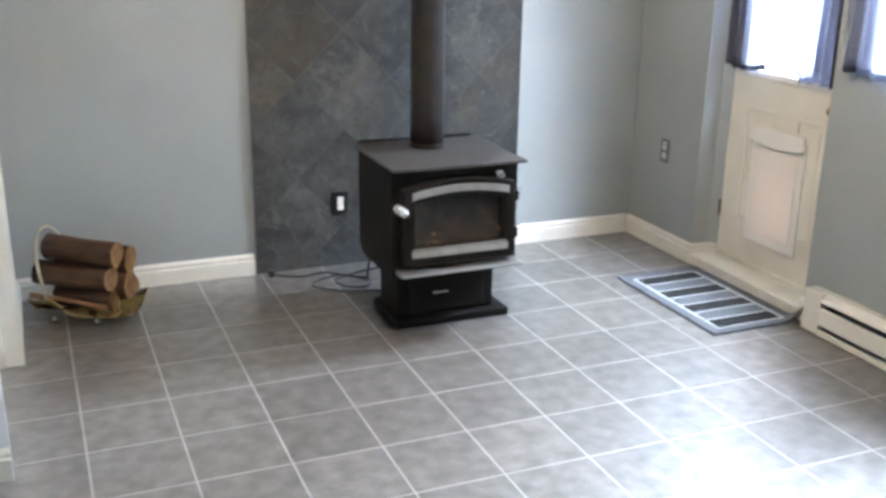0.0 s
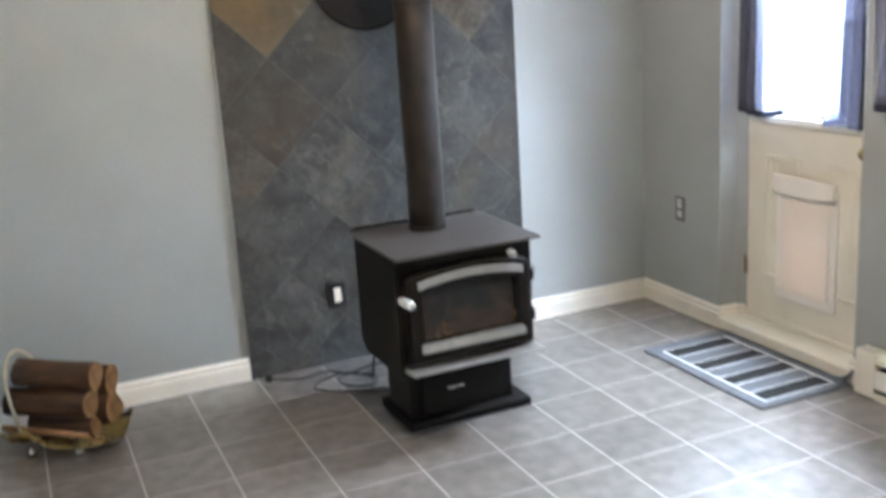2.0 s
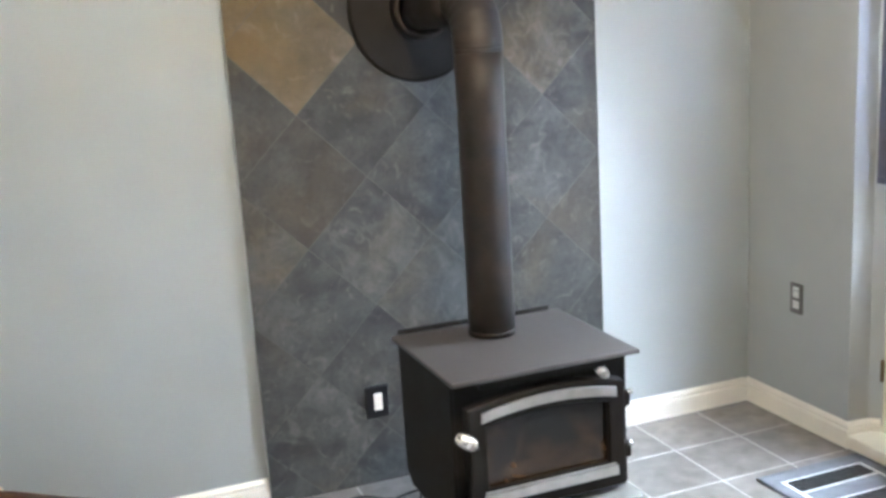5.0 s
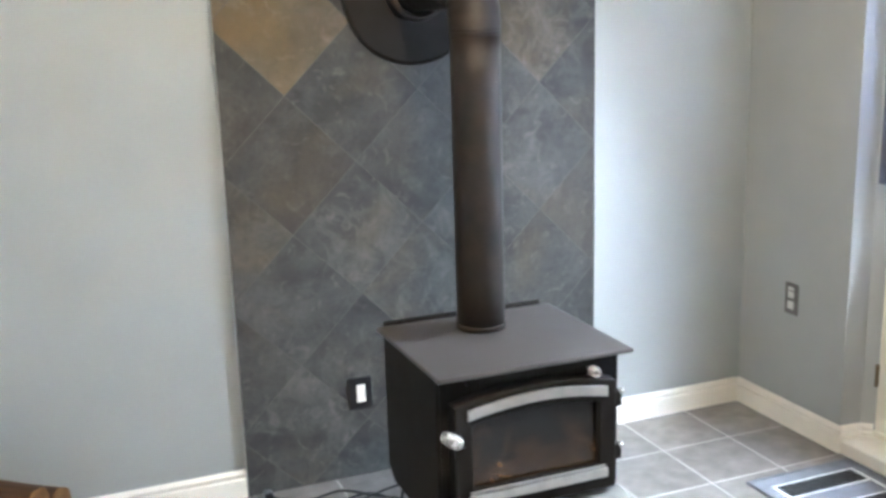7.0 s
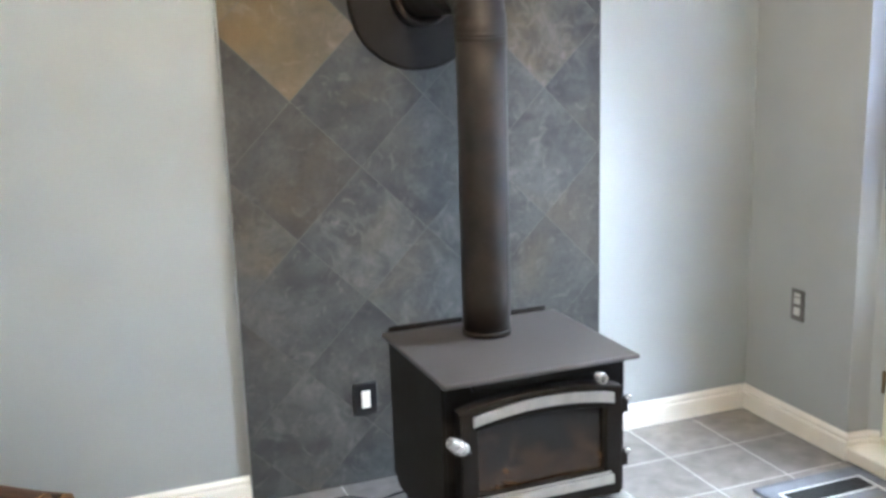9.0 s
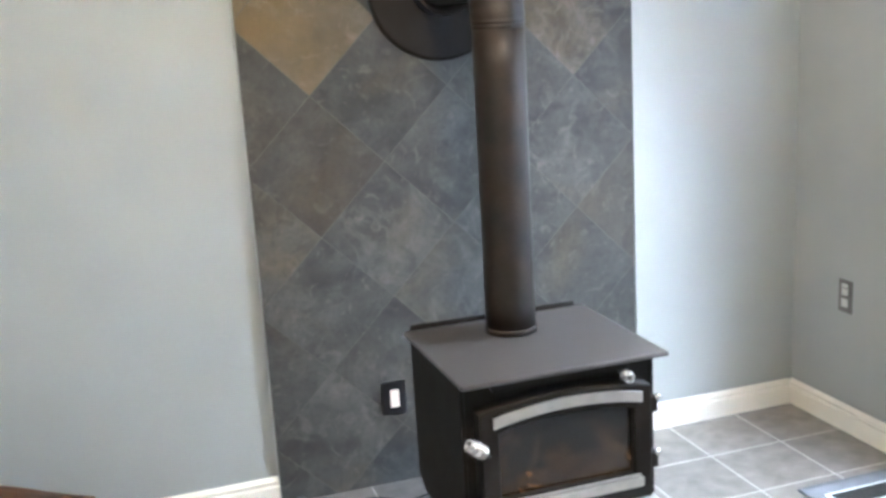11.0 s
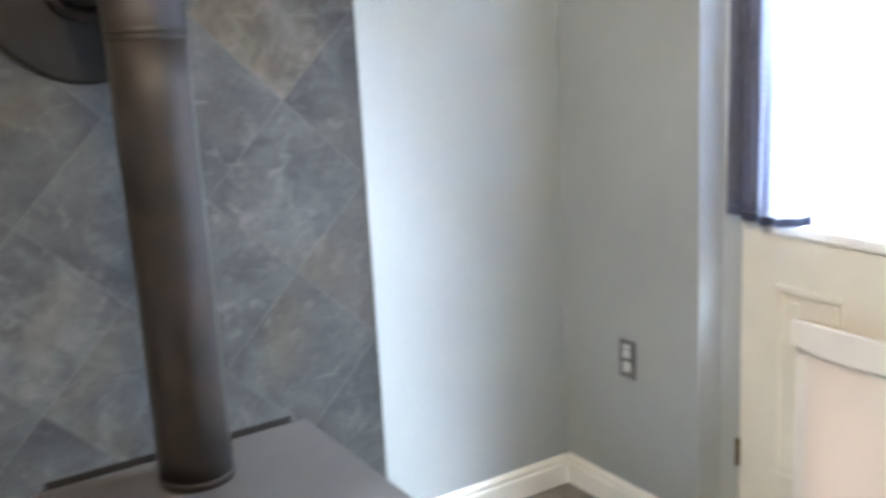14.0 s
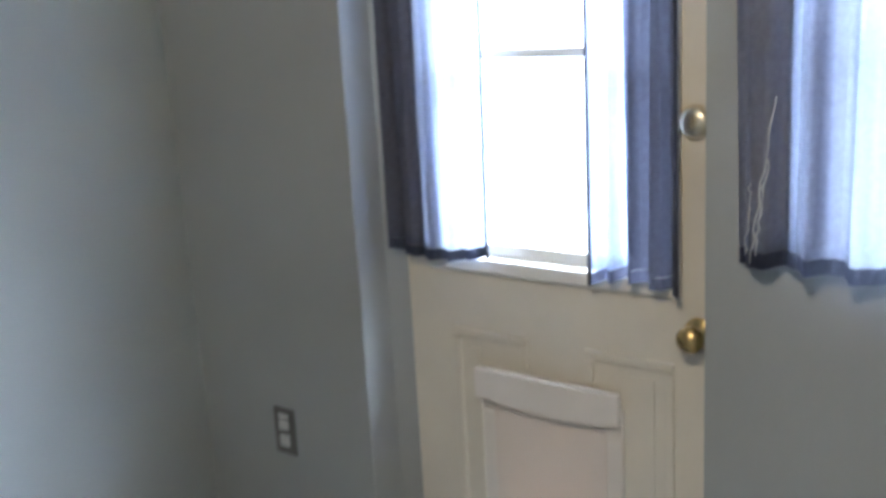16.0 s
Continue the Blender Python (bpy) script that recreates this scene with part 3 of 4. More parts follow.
box(cas, -0.1255, -0.112, 3.080, 3.1445, 0.001, 2.059, bevel=0.003)
box(cas, -0.1115, -0.050, 3.086, 3.1445, 0.001, 2.059, bevel=0.004)
box(cas, -0.0495, -0.042, 3.082, 3.1445, 0.001, 2.059, bevel=0.003)
solid("door_casing", cas, TRIM, "cream moulded casing beside the inner door", "door casing", "structure")

# ---- wood stove ----
def arch(x0, x1, z_side, rise, z_low, n=14):
    """Outline with a flat foot and a gently arched head."""
    top = [(x1 - (x1 - x0) * k / n, z_side + rise * math.sin(math.pi * k / n) ** 0.8) for k in range(n + 1)]
    return [(x0, z_low), (x1, z_low)] + top


def ring(outer, inner, y0, y1, round_off=0.006):
    """The band between two outlines with the same number of points, pulled from y0 to y1."""
    bm = bmesh.new()
    v = [[bm.verts.new((x, y, z)) for x, z in pts] for pts in (outer, inner) for y in (y0, y1)]
    n = len(outer)
    for i in range(n):
        j = (i + 1) % n
        bm.faces.new((v[0][i], v[0][j], v[2][j], v[2][i]))
        bm.faces.new((v[1][i], v[1][j], v[3][j], v[3][i]))
        bm.faces.new((v[0][i], v[0][j], v[1][j], v[1][i]))
        bm.faces.new((v[2][i], v[2][j], v[3][j], v[3][i]))
    bmesh.ops.recalc_face_normals(bm, faces=bm.faces)
    bmesh.ops.bevel(bm, geom=[e for e in bm.edges if abs(e.verts[0].co.y - y0) < 1e-5 and abs(e.verts[1].co.y - y0) < 1e-5 and e.is_manifold and e.calc_face_angle(0) > 0.5], offset=round_off, segments=3, affect="EDGES", profile=0.5)
    return bm


stove = thing("wood_stove", (1.655, 3.05, 0), "black cast wood stove with a glass door on a pedestal", "wood stove")
SX0, SX1, SY0, SY1 = 1.375, 1.934, 2.835, 3.262
side = [(SY0, 0.262), (SY1 - 0.05, 0.262), (SY1, 0.300), (SY1, 0.724), (SY0, 0.724)]
for x0, x1 in ((SX0, SX0 + 0.012), (SX1 - 0.012, SX1)):
    part("side_panel", prism(side, "x", x0, x1, bevel=0.002), IRON, stove)
part("back_panel", block(SX0 + 0.0125, SX1 - 0.0125, SY1 - 0.014, SY1 - 0.001, 0.30, 0.723), IRON, stove)
part("bottom_panel", block(SX0 + 0.0125, SX1 - 0.0125, SY0 + 0.002, SY1 - 0.015, 0.264, 0.282), IRON, stove)
part("front_panel", ring([(SX0 + 0.0125, 0.283), (SX1 - 0.0125, 0.283), (SX1 - 0.0125, 0.723), (SX0 + 0.0125, 0.723)], [(1.47, 0.392), (1.845, 0.392), (1.845, 0.606), (1.47, 0.606)], SY0 + 0.001, SY0 + 0.012, 0.001), IRON, stove)
fire = bmesh.new()
box(fire, 1.43, 1.88, 3.10, 3.13, 0.30, 0.70)
box(fire, 1.43, 1.45, 2.86, 3.0995, 0.30, 0.70)
box(fire, 1.86, 1.88, 2.86, 3.0995, 0.30, 0.70)
box(fire, 1.4505, 1.8595, 2.86, 3.0995, 0.30, 0.345)
part("firebox_lining", fire, FIREBRICK, stove, "sooty brown firebrick lining")
part("top_plate", block(1.360, 1.947, 2.772, 3.285, 0.725, 0.738, bevel=0.004), TOP_IRON, stove, "dusty dark grey steel top plate, window sheen in its colour")
part("rear_heat_shield", block(1.384, 1.916, 3.2855, 3.290, 0.715, 0.753, bevel=0.002), IRON, stove)
part("air_slot_cover", prism([(1.46, 0.690), (1.85, 0.690), (1.84, 0.722), (1.45, 0.722)], "y", SY0 - 0.022, SY0 - 0.0005, bevel=0.003), IRON, stove)


FD = 2.790
stove_door = part("door", ring(arch(1.410, 1.903, 0.646, 0.028, 0.322), arch(1.462, 1.850, 0.588, 0.022, 0.402), FD, SY0 - 0.0005), IRON, stove, "black cast stove door with an arched head")
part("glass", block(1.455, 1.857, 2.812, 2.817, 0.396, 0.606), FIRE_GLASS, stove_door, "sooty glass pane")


def arched_strip(x0, x1, z_side, rise, width, y0, y1, n=16):
    up = [(x0 + (x1 - x0) * k / n, z_side + rise * math.sin(math.pi * k / n) ** 0.85) for k in range(n + 1)]
    return prism(up + [(x, z - width) for x, z in up[::-1]], "y", y0, y1, bevel=0.0015)


part("arched_trim", arched_strip(1.446, 1.872, 0.634, 0.024, 0.030, FD - 0.008, FD - 0.0005), SILVER, stove_door, "brushed nickel arched trim")
part("lower_trim", block(1.446, 1.874, FD - 0.010, FD - 0.0005, 0.362, 0.390, bevel=0.003), SILVER, stove_door, "brushed nickel lower trim")
part("trim_rib", block(1.450, 1.866, FD - 0.007, FD - 0.0005, 0.393, 0.399, bevel=0.001), SILVER, stove_door)
handle = part("door_handle", tube([(1.430, 2.7885, 0.535), (1.424, 2.765, 0.545), (1.400, 2.750, 0.566)], 0.005, 10), IRON, stove_door)
coil = bmesh.new()
for k in range(9):
    f = k / 8
    c = Vector((1.402 - 0.040 * f, 2.750 - 0.010 * f, 0.566 + 0.030 * f))
    d = Vector((-0.050, -0.010, 0.036)).normalized()
    r = 0.0100 + 0.0085 * math.sin(math.pi * (0.25 + 0.62 * f))
    u = d.orthogonal().normalized()
    w = d.cross(u)
    loop = [c + (u * math.cos(a) + w * math.sin(a)) * r for a in [2 * math.pi * i / 16 for i in range(17)]]
    tube(loop, 0.0034, 7, coil, cap=False)
part("coil_grip", coil, CHROME, handle, "bright spring-wire coil grip")
part("air_control_rod", tube([(1.825, SY0, 0.687), (1.825, 2.790, 0.687)], 0.004, 10), IRON, stove)
coil = bmesh.new()
for k in range(6):
    y = 2.794 - 0.0058 * k
    r = 0.0085 + 0.005 * math.sin(math.pi * (0.2 + 0.12 * k))
    tube([(1.825 + r * math.cos(a), y, 0.687 + r * math.sin(a)) for a in [2 * math.pi * i / 16 for i in range(17)]], 0.0028, 7, coil, cap=False)
part("air_control_knob", coil, CHROME, stove, "bright spring-wire knob")
for z in (0.590, 0.430):
    h = part("door_hinge", block(1.9035, 1.926, 2.796, 2.832, z - 0.028, z + 0.016, bevel=0.003), IRON, stove)
    part("pin", tube([(1.912, 2.792, z + 0.017), (1.926, 2.790, z + 0.021)], 0.0085, 10), CHROME, h, "bright hinge pin")
# pale metal stands for light falling on the lip's upper face
part("ash_lip", prism([(2.742, 0.296), (2.742, 0.303), (2.8335, 0.308), (2.8335, 0.284)], "x", 1.392, 1.930, bevel=0.002), SILVER, stove, "ash lip in pale metal for its lit top")
part("pedestal", prism([(1.452, 2.965), (1.895, 2.965), (1.895, 3.20), (1.452, 3.20)], "z", 0.0365, 0.2615, bevel=0.004), IRON, stove, "black steel pedestal")
drawer = part("ash_drawer", block(1.500, 1.845, 2.950, 2.9645, 0.055, 0.235, bevel=0.004), IRON, stove)
part("badge", block(1.606, 1.676, 2.9465, 2.9495, 0.134, 0.142, bevel=0.001), SILVER, drawer, "small silver badge")
part("base_plate", block(1.432, 1.952, 2.912, 3.240, 0.001, 0.036, bevel=0.004), IRON, stove, "black steel base plate")

# ---- flue pipe ----
flue = thing("stovepipe", (1.652, 3.152, 0.738), "brown-black metal stovepipe bending into the wall", "stovepipe")
PX, PY, PR = 1.650, 3.152, 0.0725
part("collar", lathe([(0.0752, 0), (0.0752, 0.014), (0.0738, 0.017), (0.070, 0.017)], (PX, PY, 0.7385), (0, 0, 1)), PIPE, flue)
part("pipe", tube([(PX, PY, 0.74 + (1.598 - 0.74) * k / 8) for k in range(9)], PR, 40), PIPE, flue)
part("seam_ring", lathe([(0.0730, 0), (0.0738, 0.002), (0.0738, 0.010), (0.0730, 0.012)], (PX, PY, 1.597), (0, 0, 1), 40), PIPE, flue)
bend = Vector((0.058, 0.64, 0)).normalized()
RB = 0.125
elbow_pts, elbow_r = [], []
for k in range(4):
    elbow_pts.append(Vector((PX, PY, 1.609 + 0.004 * k)))
for k in range(29):
    a = math.pi / 2 * k / 28
    elbow_pts.append(Vector((PX, PY, 1.622)) + bend * RB * (1 - math.cos(a)) + Vector((0, 0, RB * math.sin(a))))
for k in range(len(elbow_pts)):
    elbow_r.append(0.0738 + (0.0014 if k % 4 in (1, 2) else -0.0004))
part("elbow", tube(elbow_pts, elbow_r, 40), PIPE, flue, "corrugated elbow")
start = elbow_pts[-1]
end = start + bend * ((SLATE_Y - 0.012 - start.y) / bend.y)
part("pipe", tube([start + (end - start) * k / 4 for k in range(5)], PR, 40), PIPE, flue)
part("wall_collar", lathe([(0.106, 0), (0.106, 0.055), (0.100, 0.062), (0.088, 0.062), (0.086, 0.0)], (end.x, SLATE_Y - 0.016, end.z), (0, -1, 0), 40), PIPE, flue)
part("thimble_plate", lathe([(0.252, 0), (0.255, 0.004), (0.252, 0.013), (0.240, 0.016), (0.02, 0.016)], (end.x, SLATE_Y - 0.0005, end.z), (0, -1, 0), 64), IRON, flue, "round black wall thimble plate")

# ---- wall plates ----
sw = thing("outlet_plate", (1.455, SLATE_Y, 0.265), "black wall plate with a white device on the slate", "electrical outlet")
part("plate", block(1.411, 1.500, SLATE_Y - 0.007, SLATE_Y - 0.0005, 0.264, 0.386, bevel=0.003), BLACK_PLASTIC, sw)
part("rocker", block(1.440, 1.472, SLATE_Y - 0.011, SLATE_Y - 0.0072, 0.292, 0.358, bevel=0.002), WHITE_PLASTIC, sw, "white device insert")
out = thing("wall_outlet", (EAST, 3.530, 0.468), "dark metal wall plate with white sockets", "electrical outlet")
part("plate", block(EAST - 0.006, EAST - 0.0005, 3.493, 3.567, 0.466, 0.592, bevel=0.003), GREY_PLATE, out)
for z0, z1 in ((0.564, 0.578), (0.534, 0.560), (0.488, 0.520)):
    part("socket", block(EAST - 0.009, EAST - 0.0062, 3.513, 3.547, z0, z1, bevel=0.002), SOCKET, out, "off-white socket face")

# ---- baseboard heater ----
heater = thing("baseboard_heater", (EAST - 0.03, 1.70, 0.0), "cream metal electric baseboard heater along the wall", "baseboard heater")
HY0, HY1 = 1.05, 2.335
cover = [(EAST - 0.001, 0.045), (EAST - 0.001, 0.188), (EAST - 0.040, 0.188), (EAST - 0.066, 0.168), (EAST - 0.068, 0.152), (EAST - 0.062, 0.152), (EAST - 0.058, 0.164), (EAST - 0.038, 0.180), (EAST - 0.008, 0.180), (EAST - 0.008, 0.045)]
part("back_cover", prism(cover, "y", HY0, HY1 - 0.101), TRIM, heater)
part("front_panel", prism([(EAST - 0.068, 0.050), (EAST - 0.062, 0.050), (EAST - 0.062, 0.128), (EAST - 0.068, 0.128)], "y", HY0, HY1 - 0.101, bevel=0.001), TRIM, heater)
part("foot_rail", prism([(EAST - 0.072, 0.004), (EAST - 0.020, 0.004), (EAST - 0.020, 0.012), (EAST - 0.066, 0.030), (EAST - 0.072, 0.030)], "y", HY0, HY1 - 0.101, bevel=0.001), TRIM, heater)
part("end_box", block(EAST - 0.070, EAST - 0.0012, HY1 - 0.100, HY1, 0.004, 0.190, bevel=0.006), TRIM, heater)
part("heating_element", block(EAST - 0.058, EAST - 0.010, HY0 + 0.002, HY1 - 0.102, 0.056, 0.125), BLACK_PLASTIC, heater, "dark finned heating element")

# ---- door mat ----
mat_thing = thing("door_mat", (2.92, 2.78, 0.001), "blue-grey rubber door mat with black strips, one corner curled", "door mat")
MX0, MX1, MY0, MY1 = 2.672, 3.138, 2.385, 3.165
bm = bmesh.new()
NX, NY = 24, 36


def mat_height(x, y):
    d = max(0.0, (x - 3.085) * 0.8 + (2.435 - y) * 0.8)
    return 0.001 + 9.0 * d * d if d > 0 else 0.001 + 0.0008 * math.sin(x * 31) * math.sin(y * 17)


top = [[bm.verts.new((MX0 + (MX1 - MX0) * i / NX, MY0 + (MY1 - MY0) * j / NY, 0.008 + mat_height(MX0 + (MX1 - MX0) * i / NX, MY0 + (MY1 - MY0) * j / NY))) for j in range(NY + 1)] for i in range(NX + 1)]
low = [[bm.verts.new((v.co.x, v.co.y, v.co.z - 0.008)) for v in row] for row in top]
for i in range(NX):
    for j in range(NY):
        bm.faces.new((top[i][j], top[i + 1][j], top[i + 1][j + 1], top[i][j + 1])).smooth = True
        bm.faces.new((low[i][j], low[i][j + 1], low[i + 1][j + 1], low[i + 1][j])).smooth = True
for i in range(NX):
    bm.faces.new((top[i][0], low[i][0], low[i + 1][0], top[i + 1][0]))
    bm.faces.new((top[i][NY], top[i + 1][NY], low[i + 1][NY], low[i][NY]))
for j in range(NY):
    bm.faces.new((top[0][j], top[0][j + 1], low[0][j + 1], low[0][j]))
    bm.faces.new((top[NX][j], low[NX][j], low[NX][j + 1], top[NX][j + 1]))
bmesh.ops.recalc_face_normals(bm, faces=bm.faces)
part("rubber_sheet", bm, RUBBER, mat_thing)
IX0, IX1, IY0, IY1 = 2.728, 3.078, 2.428, 3.092
pitch = (IY1 - IY0 + 0.085) / 4
for k in range(4):
    y0 = IY0 + pitch * k
    part("black_strip", block(IX0 + 0.014, IX1 - 0.014, y0 + 0.010, y0 + pitch - 0.095, 0.0085, 0.0125, bevel=0.0015), BLACK_PILE, mat_thing, "black carpet strip")
    for dims in ((IX0 + 0.006, IX1 - 0.006, y0, y0 + 0.0095), (IX0 + 0.006, IX1 - 0.006, y0 + pitch - 0.0945, y0 + pitch - 0.085)):
        part("pale_edge", block(*dims, 0.0085, 0.0118, bevel=0.001), PALE_LINE, mat_thing, "pale raised line")
for x in (IX0 - 0.006, IX1 - 0.0055):
    part("pale_edge", block(x, x + 0.0115, IY0, IY1, 0.0085, 0.0118, bevel=0.001), PALE_LINE, mat_thing, "pale raised line")


# ---- curtains ----
def curtain(name, x, y0, y1, z0, z1, folds, depth, mats, label, segments, flare=0.0, seed=0):
    """A hanging cloth between y0 and y1 with soft folds, gathered at the top, a heavier hem below."""
    rnd = random.Random(seed)
    ph = [rnd.uniform(0, 6.28) for _ in range(4)]
    nu, nv = folds * 10, 26
    root = thing(name, (x, (y0 + y1) / 2, z0), label, "curtain")

    def point(u, v):
        f = u + 0.025 * math.sin(9 * u + ph[0]) * (1 - v)
        y = y0 + (y1 - y0) * f + flare * (1 - v) * (0.5 - u) * -1
        d = depth * (0.55 + 0.45 * (1 - v)) * (math.sin(2 * math.pi * folds * f + ph[1] + 0.5 * math.sin(3 * v + ph[2])) + 0.35 * math.sin(2 * math.pi * folds * 2.3 * f + ph[3]))
        z = z0 + (z1 - z0) * v + (1 - v) * 0.010 * math.sin(5 * u + ph[2])
        return (x + d, y, z)

    def sheet(u0, u1, v0, v1, grow=0.0):
        bm = bmesh.new()
        n0, n1 = int(nu * u0), int(nu * u1)
        m0, m1 = round(nv * v0), max(round(nv * v0) + 1, round(nv * v1))
        g = [[bm.verts.new(Vector(point(i / nu, v0 + (v1 - v0) * j / (m1 - m0))) + Vector((grow, 0, 0))) for j in range(m1 - m0 + 1)] for i in range(n0, n1 + 1)]
        for a, b in zip(g, g[1:]):
            for j in range(m1 - m0):
                bm.faces.new((a[j], b[j], b[j + 1], a[j + 1])).smooth = True
        bmesh.ops.solidify(bm, geom=list(bm.faces), thickness=0.0012)
        return bm

    u0 = 0.0
    for u1, cloth in segments:
        part("panel", sheet(u0, u1, 0.028, 1), cloth, root)
        part("hem", sheet(u0, u1, 0, 0.027, -0.0004), mats[0], root)
        u0 = u1
    part("edge_seam", tube([Vector(point(1, k / 20)) - Vector((0.003, 0, 0)) for k in range(21)], 0.0042, 6), mats[0], root)
    return root


# strips coloured dark off the glass, pale where window light comes through
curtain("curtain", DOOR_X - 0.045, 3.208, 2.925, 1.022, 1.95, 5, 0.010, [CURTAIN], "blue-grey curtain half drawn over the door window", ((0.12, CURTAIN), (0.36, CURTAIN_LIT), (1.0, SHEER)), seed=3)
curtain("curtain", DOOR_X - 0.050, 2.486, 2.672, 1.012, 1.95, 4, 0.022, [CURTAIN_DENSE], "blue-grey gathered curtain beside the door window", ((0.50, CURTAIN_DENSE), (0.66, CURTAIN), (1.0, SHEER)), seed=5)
side_curtain = curtain("curtain", EAST - 0.050, 2.345, 1.88, 1.105, 2.10, 6, 0.020, [CURTAIN_LIT], "blue-grey frayed curtain over the side window", ((0.20, CURTAIN_LIT_PALE), (0.255, SHEER), (0.46, CURTAIN_LIT_PALE), (1.0, SHEER)), seed=8)
rnd = random.Random(4)
for y_top, y_low, z_top, z_low in ((2.262, 2.300, 1.40, 1.125), (2.270, 2.292, 1.30, 1.14), (2.300, 2.306, 1.26, 1.14)):
    part("frayed_seam", tube([(EAST - 0.078 + rnd.uniform(-0.002, 0.002), y_top + (y_low - y_top) * q / 14 + rnd.uniform(-0.003, 0.003), z_top + (z_low - z_top) * q / 14) for q in range(15)], [rnd.uniform(0.0006, 0.0022) for _ in range(15)], 6), PALE_LINE, side_curtain, "pale frayed seam")
for n, x, y0, y1, z in (("curtain_rod", DOOR_X - 0.045, 2.48, 3.19, 1.955), ("curtain_rod", EAST - 0.050, 1.10, 2.36, 2.105)):
    rod = thing(n, (x, (y0 + y1) / 2, z), "thin metal curtain rod", "curtain rod")
    part("rod", tube([(x, y0, z), (x, y1, z)], 0.006, 10), SILVER, rod)
    for y in (y0 + 0.02, y1 - 0.02):
        part("bracket", block(x, (DOOR_X if x > EAST else EAST) - 0.0005, y - 0.006, y + 0.006, z - 0.006, z + 0.006), SILVER, rod)

# ---- unseen ceiling lamp over the middle of the room, dish added to shield ceiling ----
lamp = thing("ceiling_lamp", (1.35, 1.90, CEIL), "unseen round white ceiling lamp, shallow open dish added to block upward light", "ceiling lamp")
part("added_dish", lathe([(0.165, 0), (0.170, 0.012), (0.165, 0.09), (0.160, 0.09), (0.158, 0.012), (0.02, 0.008)], (1.35, 1.90, CEIL - 0.0005), (0, 0, -1)), WHITE_PLASTIC, lamp)
part("socket", lathe([(0.022, 0), (0.022, 0.05)], (1.35, 1.90, CEIL - 0.013), (0, 0, -1)), WHITE_PLASTIC, lamp)

# ---- log holder ----
A = radians(-30)
AX, AV = Vector((math.cos(A), math.sin(A), 0)), Vector((-math.sin(A), math.cos(A), 0))
LC = Vector((0.228, 3.540, 0))


def at_log(u, v, z):
    return LC + AX * u + AV * v + Vector((0, 0, z))


holder = thing("log_holder", LC, "curved brass log holder on small feet", "log holder")
bm = bmesh.new()


def rim(u):
    """Height of the sheet's edge along the holder: low in the middle, lifted at both ends."""
    return 0.046 + 0.065 * math.exp(-((u + 0.11) / 0.06) ** 2) + 1.6 * max(0, u - 0.10) ** 2 * 2 + 0.9 * max(0, -0.14 - u)


NU, NV = 22, 14
g = []
for i in range(NU + 1):
    u = -0.20 + 0.41 * i / NU
    row = []
    for j in range(NV + 1):
        s = -1 + 2 * j / NV
        row.append(bm.verts.new(at_log(u, 0.135 * s, 0.026 + (rim(u) - 0.022) * abs(s) ** 2.2)))
    g.append(row)
for a, b in zip(g, g[1:]):
    for j in range(NV):
        bm.faces.new((a[j], b[j], b[j + 1], a[j + 1])).smooth = True
bmesh.ops.solidify(bm, geom=list(bm.faces), thickness=0.003)
part("sling", bm, BRASS, holder, "curved brass sheet")
for s in (-1, 1):
    edge = [at_log(-0.20 + 0.41 * k / 30, 0.135 * s, 0.011 + rim(-0.20 + 0.41 * k / 30)) for k in range(31)]
    part("rolled_edge", tube(edge, 0.0045, 8), BRASS, holder)
hoop = [at_log(-0.115, -0.137, rim(-0.115) + 0.010)] + [at_log(-0.125 - 0.050 * math.sin(math.pi * k / 24), -0.139 * math.cos(math.pi * k / 24), 0.19 + 0.205 * math.sin(math.pi * k / 24)) for k in range(0, 25)] + [at_log(-0.115, 0.137, rim(-0.115) + 0.010)]
part("hoop_handle", tube(hoop, 0.0068, 10), PALE_BRASS, holder, "shiny brass hoop handle")
for u in (-0.105, 0.085):
    for v in (-0.10, 0.10):
        part("foot", lathe([(0.006, 0), (0.014, 0.004), (0.017, 0.014), (0.012, 0.026), (0.007, 0.030), (0.007, 0.036)], at_log(u, v, 0.001), (0, 0, 1), 16), CHROME, holder, "small bright ball foot")


